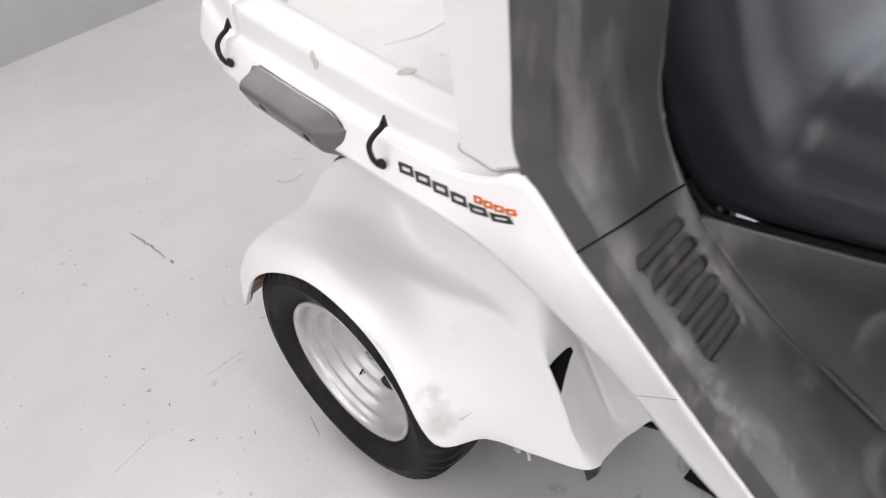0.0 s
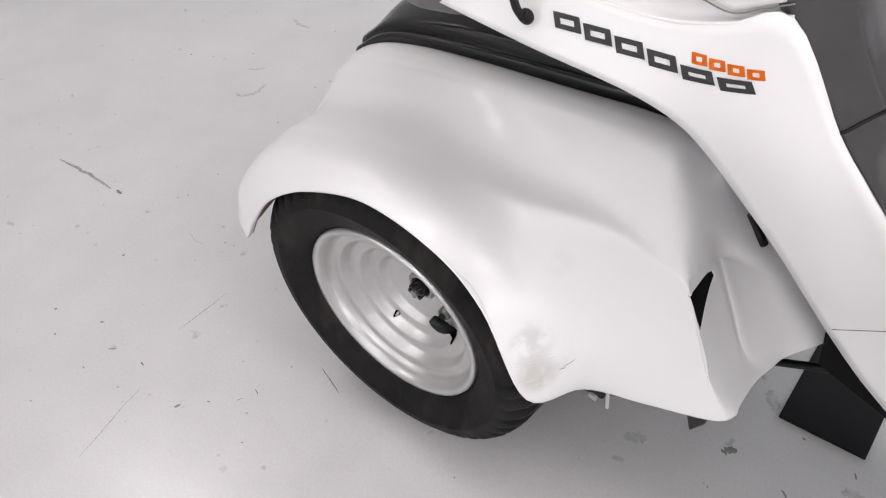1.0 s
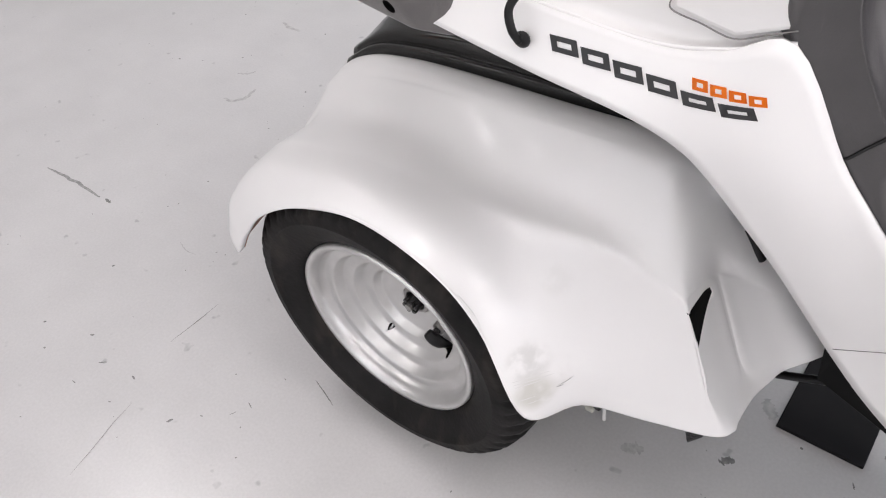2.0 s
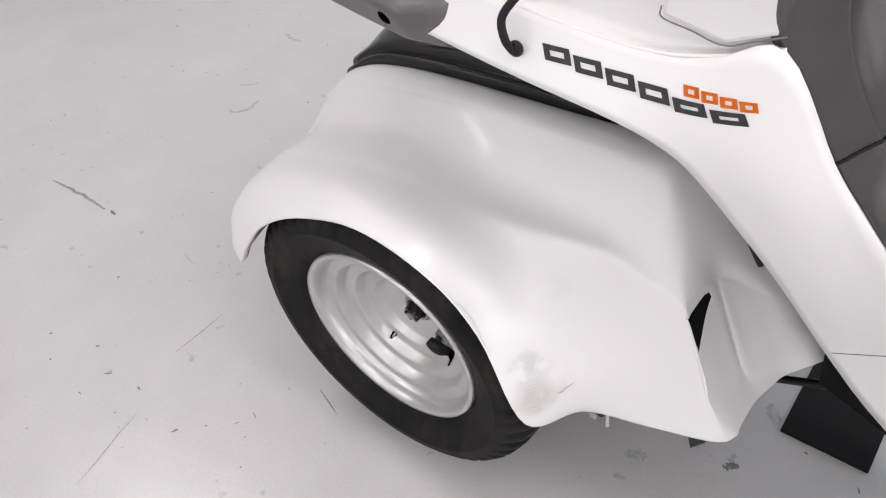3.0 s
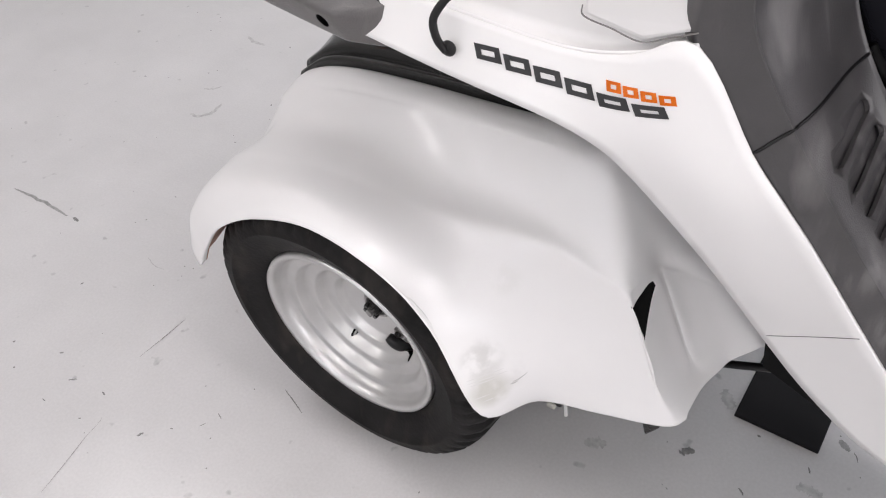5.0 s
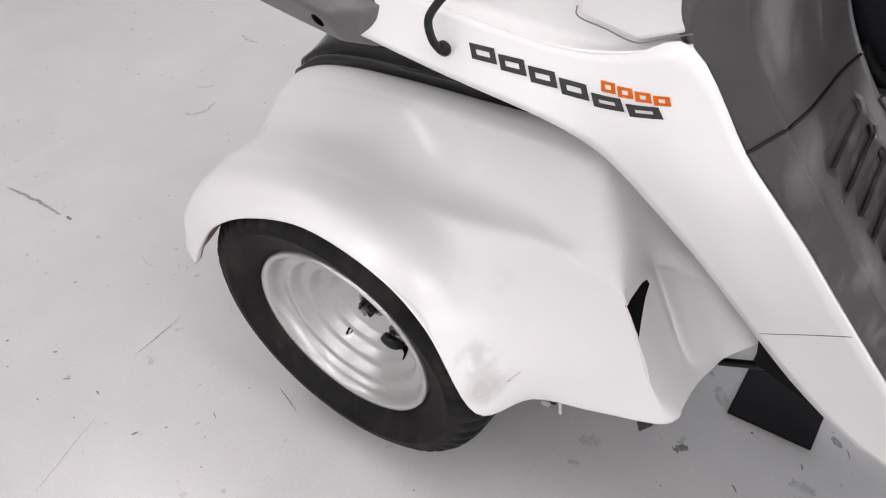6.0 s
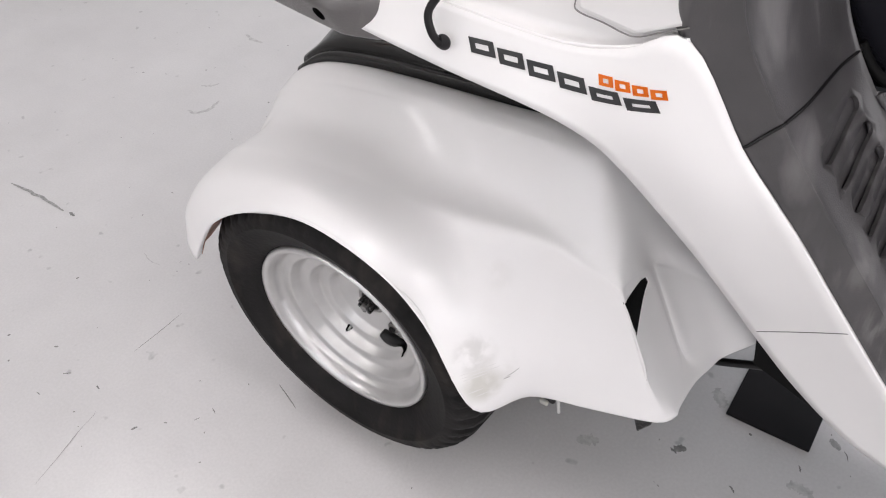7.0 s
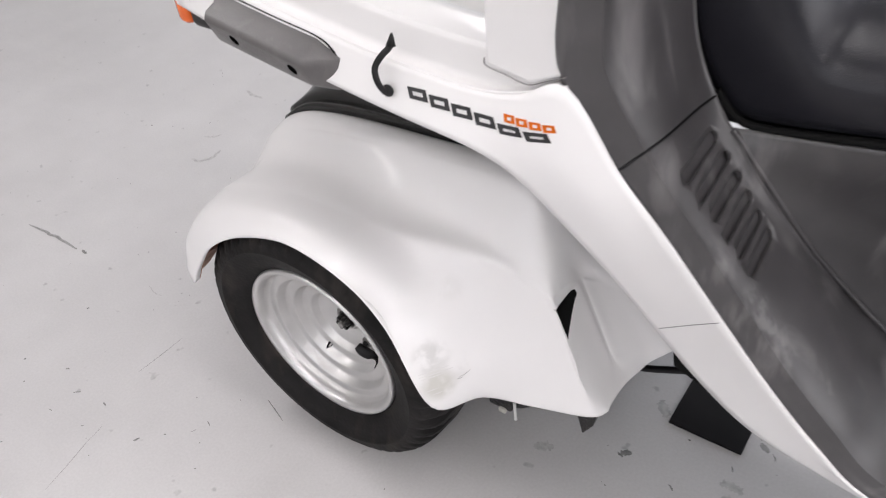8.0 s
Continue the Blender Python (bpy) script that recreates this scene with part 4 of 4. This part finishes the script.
for k in range(6):
    f = k / 5
    a = Vector((0.4125, 0.1265, 0.554)).lerp(Vector((0.470, 0.1325, 0.470)), f)
    b = Vector((0.413, 0.0715, 0.5495)).lerp(Vector((0.4715, 0.0875, 0.4655)), f)
    side = SLOPE.cross((a - b).normalized()).normalized() * 0.0056
    ring = []
    for c, turn in ((a, 0), (b, 180)):
        for deg in range(-90, 91, 30):
            w = radians(deg + turn)
            ring.append(c + (a - b).normalized() * 0.0056 * math.cos(w) + side * math.sin(w))
    cutters.append(prism([p + SLOPE * 0.03 for p in ring], SLOPE * -0.07))
    trays.append(prism([p - SLOPE * 0.0036 + (p - (a + b) / 2) * 0.22 for p in ring], SLOPE * -0.003))
cut(fairing, cutters, GREY)
for bm in trays:
    part("louvre_tray", bm, GREY, fairing, smooth=False)
part("louvre_backing", prism([Vector(q) - SLOPE * 0.013 for q in ((0.385, 0.045, 0.592), (0.385, 0.175, 0.592), (0.510, 0.195, 0.416), (0.510, 0.070, 0.416))], SLOPE * -0.003), GREY, fairing, smooth=False)
# black filler added so the gaps round the seat stay dark
part("seat_filler", prism([(x, 0.20, z) for x, z in ((0.35, 0.85), (0.35, 0.525), (0.78, 0.525), (0.78, 0.575), (0.43, 0.575), (0.39, 0.61), (0.372, 0.66), (0.372, 0.85))], (0, 0.30, 0)), BLACK_MATT, scooter, "black filler block behind the gaps under the seat", smooth=False)
W_OUT = [(0.408, 0.140, 0.558), (0.428, 0.134, 0.526), (0.462, 0.150, 0.466), (0.503, 0.184, 0.394), (0.546, 0.218, 0.329), (0.60, 0.24, 0.280)]
W_RIM = [(0.424, 0.149, 0.553), (0.444, 0.146, 0.531), (0.478, 0.165, 0.471), (0.519, 0.199, 0.399), (0.562, 0.233, 0.334), (0.614, 0.254, 0.284)]
W_IN = [(0.56, 0.158, 0.564), (0.57, 0.175, 0.53), (0.58, 0.22, 0.47), (0.60, 0.26, 0.40), (0.63, 0.29, 0.335), (0.67, 0.31, 0.285)]
W_FAR = [(0.80, 0.168, 0.594), (0.80, 0.20, 0.53), (0.80, 0.26, 0.47), (0.80, 0.32, 0.40), (0.80, 0.36, 0.335), (0.80, 0.38, 0.285)]
part("under_seat_panel", loft([W_OUT, W_RIM, W_IN, W_FAR], stations=True, per=5, thick=0.003), GREY, scooter)

part("edge_bead", pipe([(0.4225, 0.1425, 0.5545), (0.443, 0.1445, 0.529), (0.470, 0.158, 0.484), (0.500, 0.180, 0.430), (0.541, 0.210, 0.366), (0.592, 0.236, 0.303)], 0.0026, 60, 10), GREY, fairing, "rounded moulded edge")
# seat: raised at its back, rounded flank
def seat_section(x):
    bottom = 0.554 + 0.13 * max(0.0, x - 0.44)
    if x < 0.428:
        bottom += 0.10 * ((0.428 - x) / 0.064) ** 2.2
    f = max(0.0, min(1.0, (0.490 - x) / 0.088))
    top = 0.657 + 0.012 * max(0.0, x - 0.52) / 0.3 + 0.215 * f * f * (3 - 2 * f) * (0.55 + 0.45 * f)
    top = max(top, bottom + 0.06)
    tuck = 0.010 * (1 - f)
    high = top - bottom
    low = [(x, 0.190, bottom - 0.002), (x, 0.166, bottom)]
    side = [(x, y, bottom + high * k) for y, k in ((0.1590, 0.03), (0.1540, 0.10), (0.1490, 0.24), (0.1465, 0.40), (0.1480, 0.53), (0.1540 + tuck * 0.5, 0.67), (0.1660 + tuck, 0.80), (0.1840 + tuck, 0.90), (0.2080 + tuck, 0.97))]
    return low + side + [(x, 0.245, top), (x, 0.35, top - 0.008), (x, 0.50, top - 0.024)]


seat_rows = [seat_section(0.364 + 0.476 * (i / 40) ** 1.5) for i in range(41)] + [[(0.856, y, min(max(z, 0.59), 0.64)) for _, y, z in seat_section(0.84)]]
seat = part("seat", loft(seat_rows, stations=True, per=2, per_row=1), VINYL, scooter, "shiny black vinyl seat cushion with a raised back")
part("seat_piping", pipe([(0.402, 0.154, 0.580), (0.412, 0.154, 0.566), (0.428, 0.153, 0.556), (0.46, 0.153, 0.5575), (0.55, 0.154, 0.569), (0.70, 0.155, 0.5885), (0.83, 0.156, 0.605)], 0.0035, 50, 10), BLACK_MATT, seat, "black edge piping")

# bumper block with two bolt holes
B_SEC = [(0.013, 0.6435), (-0.0140, 0.6362), (-0.0158, 0.6346), (-0.0172, 0.6315), (-0.0168, 0.6290), (-0.0085, 0.6092), (-0.0070, 0.6068), (-0.0040, 0.6050), (0.0080, 0.6030)]
bm = bmesh.new()
rings = []
for x, dz, k in ((-0.0125, 0.004, 0.55), (-0.0105, 0.0038, 0.90), (-0.0075, 0.0034, 1.0), (0.06, -0.009, 1.0), (0.1005, -0.0158, 1.0), (0.1035, -0.0163, 0.97), (0.1060, -0.0168, 0.92), (0.1240, -0.0196, 0.46), (0.1275, -0.0202, 0.32), (0.1295, -0.0206, 0.10)):
    rings.append([bm.verts.new((x - (1 - k) * (0.013 if z > 0.640 else 0.003 if z < 0.615 else 0), 0.013 + (y - 0.013) * k, z + dz - (0.004 * (1 - k) if z > 0.64 and x > 0.1 else 0))) for y, z in B_SEC])
for a, b in zip(rings, rings[1:]):
    for j in range(len(B_SEC) - 1):
        bm.faces.new((a[j], b[j], b[j + 1], a[j + 1]))
    bm.faces.new((a[-1], b[-1], b[0], a[0]))
bm.faces.new(rings[0])
bm.faces.new(rings[-1][::-1])
bmesh.ops.recalc_face_normals(bm, faces=bm.faces[:])
block = part("bumper_block", bm, BUMPER_GREY, scooter, "dark grey plastic bumper block with two bolt holes")


def bolt_hole(x, z, r, y, depth):
    bm = bmesh.new()
    bmesh.ops.create_cone(bm, cap_ends=True, segments=24, radius1=r, radius2=r, depth=depth, matrix=Matrix.Translation((x, y, z)) @ Matrix.Rotation(radians(78), 4, "X"))
    return bm


HOLES = ((0.021, 0.6195), (0.089, 0.6065))
# hole walls and inner discs are coloured black, as shade inside the holes
cut(block, [bolt_hole(x, z, 0.0050, -0.016, 0.022) for x, z in HOLES], BLACK_MATT)
for x, z in HOLES:
    part("hole_disc", bolt_hole(x, z + 0.002, 0.0049, -0.007, 0.003), BLACK_MATT, block, "black disc that keeps the inside of the bolt hole dark")

for p in block.data.polygons:
    p.use_smooth = True
block.data.set_sharp_from_angle(angle=radians(34))
# black bead laid in to draw the dark groove between block and panel
part("block_gap_line", pipe([(x, 0.0115, 0.6445 + dz) for x, dz in ((-0.006, 0.0032), (0.03, -0.0035), (0.06, -0.009), (0.10, -0.0158))] + [(0.112, 0.0100, 0.6255), (0.122, 0.0085, 0.619), (0.128, 0.0068, 0.611)], 0.0009, 40, 8), BLACK_MATT, block, "black line drawing the dark gap round the block")
# tail lamp behind the block
part("lamp_housing", box(-0.168, -0.118, 0.074, 0.13, 0.556, 0.640, 0.010), BLACK, scooter, "black tail lamp housing")
part("lamp_lens", box(-0.188, -0.166, 0.072, 0.13, 0.558, 0.640, 0.009), ORANGE, scooter, "orange tail lamp lens")

# strap cords with grommets
cord = part("cord", pipe([(0.1845, -0.0035, 0.603), (0.1815, -0.0070, 0.612), (0.1785, -0.0050, 0.624), (0.1830, 0.0020, 0.634), (0.1858, 0.0065, 0.6375), (0.1866, 0.0090, 0.6415)], 0.0027, 40, 12), BLACK, scooter, "short black strap cord")
bm = bmesh.new()
bmesh.ops.create_uvsphere(bm, u_segments=20, v_segments=12, radius=0.0054, matrix=Matrix.Translation((0.1850, -0.001, 0.6035)) @ Matrix.Diagonal((1, 0.7, 1, 1)))
part("grommet", bm, BLACK, cord)
bm = bmesh.new()
bmesh.ops.create_cone(bm, cap_ends=True, segments=12, radius1=0.0042, radius2=0.0010, depth=0.010, matrix=Matrix.Translation((0.1866, 0.0100, 0.6435)) @ Matrix.Rotation(radians(-18), 4, "X"))
part("hook_tip", bm, BLACK, cord, "arrow-shaped black plastic hook tip")
copy_thing(cord, pose(-0.236, 0.004, 0.040))

# decal: six plain dark grey slanted frames and four smaller orange ones
def decal(x0, z0, wide, high, slant, stroke, mat):
    def on_panel(x, z):
        place, normal = shape_normal(panel, x + slant * (z - z0), z)
        return place + normal * 0.0006

    x1, z1, sx = x0 + wide, z0 + high, stroke * 1.5
    corners = [((x0, z0), (x0 + sx, z0 + stroke)), ((x1, z0), (x1 - sx, z0 + stroke)), ((x1, z1), (x1 - sx, z1 - stroke)), ((x0, z1), (x0 + sx, z1 - stroke))]
    bm = bmesh.new()
    pairs = []
    for i in range(4):
        (oa, ia), (ob, ib) = corners[i], corners[(i + 1) % 4]
        for k in range(4):
            f = k / 4
            pairs.append((bm.verts.new(on_panel(oa[0] + (ob[0] - oa[0]) * f, oa[1] + (ob[1] - oa[1]) * f)), bm.verts.new(on_panel(ia[0] + (ib[0] - ia[0]) * f, ia[1] + (ib[1] - ia[1]) * f))))
    for i, (a, b) in enumerate(pairs):
        c, d = pairs[(i + 1) % len(pairs)]
        bm.faces.new((a, c, d, b))
    bmesh.ops.solidify(bm, geom=bm.faces[:], thickness=0.0004)
    bmesh.ops.recalc_face_normals(bm, faces=bm.faces[:])
    return part("decal_shape", bm, mat, panel, smooth=False)


for k in range(6):
    decal(0.2032 + 0.0212 * k, 0.5985 - 0.0023 * k, 0.0180, 0.0085 if k < 4 else 0.0075, -0.5, 0.0028, INK_GREY)
for k in range(4):
    decal(0.2905 + 0.0102 * k, 0.5988 - 0.0011 * k, 0.0088, 0.0060, -0.3, 0.0018, INK_ORANGE)

# ---- dark running gear under the body ----
# unseen engine mass, carried low to block light under the body
part("engine_block", box(-0.12, 0.30, 0.20, 0.48, 0.07, 0.41, 0.02), BLACK_MATT, scooter, "dark engine block under the cover")
# stretched beyond view to x 1.3 to shade the floor below
part("footboard_underside", prism([(0.385, 0.14, 0.40), (0.40, 0.16, 0.232), (0.443, 0.16, 0.212), (0.50, 0.14, 0.212), (1.30, 0.12, 0.205), (1.30, 0.12, 0.23), (0.58, 0.13, 0.26), (0.50, 0.13, 0.34), (0.43, 0.14, 0.42)], (0, 0.34, 0)), BLACK_MATT, scooter, "black underside of the footboard", smooth=False)
part("inner_frame", loft([[(x - 0.002, y + 0.006, z + 0.02) for x, y, z in P_LOW[8:15]], [(x - 0.006, y + 0.020, z - 0.004) for x, y, z in P_LOW[8:15]], [(x - 0.010, y + 0.055, z - 0.030) for x, y, z in P_LOW[8:15]], [(x, y + 0.11, z - 0.034) for x, y, z in P_LOW[8:15]]], stations=True, per=5, thick=0.002), BLACK_MATT, scooter, "black inner frame behind the side panel")
part("frame_tube", pipe([(0.30, 0.2, 0.140), (0.353, 0.2, 0.158), (0.404, 0.2, 0.184), (0.45, 0.2, 0.205)], 0.0045, 14, 12), BLACK, scooter, "black frame tube")
part("bracket", prism([(0.300, 0.120, 0.135), (0.312, 0.120, 0.087), (0.326, 0.120, 0.112), (0.330, 0.120, 0.135)], (0, 0.012, 0), 0.002), GREASE, scooter, "dark steel bracket", smooth=False)
part("bracket_arm", pipe([(0.31, 0.126, 0.13), (0.29, 0.16, 0.20), (0.26, 0.22, 0.25)], 0.007, 12, 10), BLACK, scooter)
part("hose_clip", pipe([(0.214, 0.118, 0.085), (0.216, 0.116, 0.066), (0.217, 0.115, 0.056)], 0.0022, 10, 8), DECK_WHITE, scooter, "cream plastic hose clip")
part("wiring_loom", pipe([(0.10, 0.13, 0.11), (0.17, 0.125, 0.082), (0.205, 0.122, 0.074), (0.235, 0.130, 0.088), (0.26, 0.16, 0.12)], 0.0045, 20, 10), GREASE, scooter, "greasy wiring loom")
part("junction_block", box(0.176, 0.212, 0.112, 0.135, 0.068, 0.100, 0.004), GREASE, scooter, "greasy black junction block")
part("connector", box(0.194, 0.205, 0.108, 0.116, 0.066, 0.074, 0.002), DULL_MARK, scooter, "dirty cream plastic connector")

# the other rear wheel and fender, unseen on the far side, block light underneath
far_wheel = new("rear_wheel")
far_wheel.parent = scooter
tagged(far_wheel, "black tyre on the far side of the scooter")
part("tyre", lathe([(r, 0.62 - y) for r, y in TYRE], 96, AXLE, closed=True), RUBBER, far_wheel)
part("rim", lathe([(0.0, 0.57), (0.06, 0.57), (0.10, 0.60), (0.1165, 0.61), (0.116, 0.56), (0.0, 0.54)], 64, AXLE, closed=True), SILVER, far_wheel)
far_mesh = fender.data.copy()
far_mesh.transform(Matrix.Translation((0, 0.62, 0)) @ Matrix.Diagonal((1, -1, 1, 1)))
far_mesh.flip_normals()
new("rear_fender", far_mesh).parent = scooter

# rubber pad on the floor
pad = new("rubber_pad", mesh_of("rubber_pad", box(0.377, 0.478, 0.255, 0.50, 0, 0.005, 0.0015), PAD_RUBBER, False))
tagged(pad, "flat black rubber pad lying on the floor under the scooter", "pad")

# ---- marks on the floor ----
def scuff(points, width, mat, label, rough=0.5, n=40, seed=0.0):
    line = spline([(x, y, 0) for x, y in points], n)
    bm = bmesh.new()
    rows = []
    for i, p in enumerate(line):
        d = (line[min(i + 1, n)] - line[max(i - 1, 0)]).normalized()
        side = Vector((-d.y, d.x, 0))
        w = width * max(0.12, math.sin(math.pi * (0.04 + 0.92 * i / n)) ** 0.5 * (1 - rough * abs(noise.noise((i * 0.35, seed, 0)))))
        shift = side * width * 0.4 * noise.noise((i * 0.2, seed + 7, 0))
        rows.append((bm.verts.new(p + shift + side * w / 2 + Vector((0, 0, 0.0006))), bm.verts.new(p + shift - side * w / 2 + Vector((0, 0, 0.0006)))))
    for a, b in zip(rows, rows[1:]):
        bm.faces.new((a[0], b[0], b[1], a[1]))
    for f in bm.faces:
        f.normal_update()
        if f.normal.z < 0:
            f.normal_flip()
    ob = new("scuff_mark", mesh_of("scuff_mark", bm, mat, False))
    return tagged(ob, label, "floor mark", "marks on the floor")


SCUFF_LIGHT = material("faint_scuff", (0.40, 0.39, 0.385), 0.5, grain=0.2, grain_scale=120)
SCUFF_MID = material("grey_scuff", (0.25, 0.245, 0.24), 0.55, grain=0.3, grain_scale=150)
scuff([(-0.895, 0.045), (-0.81, 0.050), (-0.735, 0.049)], 0.0065, SCUFF_MID, "broad grey rubber scuff on the painted floor", seed=1)
scuff([(-0.722, 0.052), (-0.705, 0.050)], 0.006, SCUFF, "short dark rubber scuff on the painted floor", seed=2)
scuff([(-0.366, -0.087), (-0.363, -0.04), (-0.362, 0.0)], 0.0011, SCUFF, "thin straight scratch in the floor paint", seed=3)
scuff([(-0.303, -0.297), (-0.313, -0.250), (-0.3226, -0.2104), (-0.325, -0.190), (-0.3282, -0.1831)], 0.0010, SCUFF_MID, "long thin scratch in the floor paint", seed=4)
scuff([(-0.142, -0.016), (-0.12, -0.023), (-0.095, -0.032)], 0.0017, SCUFF, "thin dark scratch beside the tyre", seed=5)
scuff([(-0.775, 0.372), (-0.752, 0.376), (-0.738, 0.398), (-0.742, 0.43)], 0.010, SCUFF_LIGHT, "curved grey tyre smear on the floor", seed=6)
scuff([(-0.82, 0.45), (-0.80, 0.46), (-0.79, 0.475)], 0.006, SCUFF_LIGHT, "small grey smear on the floor", seed=7)
scuff([(-0.89, 0.650), (-0.86, 0.640), (-0.825, 0.640)], 0.010, SCUFF_LIGHT, "grey rubber smear on the floor", seed=8)
scuff([(-0.262, -0.176), (-0.258, -0.168)], 0.004, SCUFF, "small dark rubber crumb on the floor", seed=9)
scuff([(-0.52, 0.055), (-0.495, 0.048), (-0.475, 0.05)], 0.0018, SCUFF_LIGHT, "faint short scratch in the floor paint", seed=10)
scuff([(0.342, 0.172), (0.349, 0.180), (0.356, 0.184)], 0.010, SCUFF, "dark oily spot under the scooter", seed=11)
scuff([(0.238, 0.125), (0.252, 0.132), (0.262, 0.138)], 0.016, SCUFF_LIGHT, "faint grey stain under the scooter", seed=12)
scuff([(0.47, 0.20), (0.485, 0.205), (0.50, 0.20)], 0.014, SCUFF_LIGHT, "dull stain under the scooter", seed=13)
scuff([(0.494, 0.288), (0.501, 0.282), (0.508, 0.280)], 0.009, SCUFF_MID, "dark oily blot beside the rubber pad", seed=21)
scuff([(0.512, 0.279), (0.516, 0.275), (0.519, 0.268)], 0.0014, SCUFF, "short dark hair on the floor", seed=22)
scuff([(0.474, 0.233), (0.4765, 0.2287), (0.478, 0.225)], 0.0020, SCUFF, "small dark crumb under the scooter", seed=23)
scuff([(0.416, 0.165), (0.420, 0.163), (0.424, 0.159)], 0.0024, SCUFF, "small dark crumb under the scooter", seed=24)
scuff([(0.352, 0.286), (0.363, 0.274), (0.372, 0.262)], 0.016, SCUFF_LIGHT, "grey smear beside the rubber pad", seed=25)
for k, (x, y, dx, dy, w) in enumerate(((-0.419, -0.166, 0.005, 0.004, 0.0022), (-0.359, -0.157, 0.004, -0.001, 0.0026), (-0.425, -0.210, 0.004, 0.0, 0.0014), (-0.354, -0.201, 0.0015, 0.001, 0.0020), (-0.188, -0.0945, 0.005, -0.002, 0.0014), (-0.230, -0.143, 0.002, 0.001, 0.0018), (-0.198, -0.116, 0.002, 0.004, 0.0012), (-0.242, -0.071, 0.001, 0.001, 0.0014), (-0.145, -0.158, 0.001, 0.001, 0.0018))):
    scuff([(x - dx, y - dy), (x, y), (x + dx, y + dy)], w, SCUFF, "tiny dark crumb on the painted floor", seed=30 + k)

random.seed(5)
bm = bmesh.new()
for _ in range(170):
    x, y = random.uniform(-1.1, 0.6), random.uniform(-0.5, 0.7)
    r = random.choice((0.0006, 0.0008, 0.001, 0.0016))
    k, turn = random.uniform(1, 2.4), random.uniform(0, 6.28)
    ring = [bm.verts.new((x + r * (k * math.cos(a) * math.cos(turn) - math.sin(a) * math.sin(turn)), y + r * (k * math.cos(a) * math.sin(turn) + math.sin(a) * math.cos(turn)), 0.0008)) for a in (0, 1.05, 2.1, 3.14, 4.19, 5.24)]
    top = bm.verts.new((x, y, 0.0014))
    for i in range(6):
        bm.faces.new((ring[i], ring[(i + 1) % 6], top))
grit = new("floor_grit", mesh_of("floor_grit", bm, SCUFF, False))
tagged(grit, "scattered dark grit specks on the floor", "grit", "", "stuff")
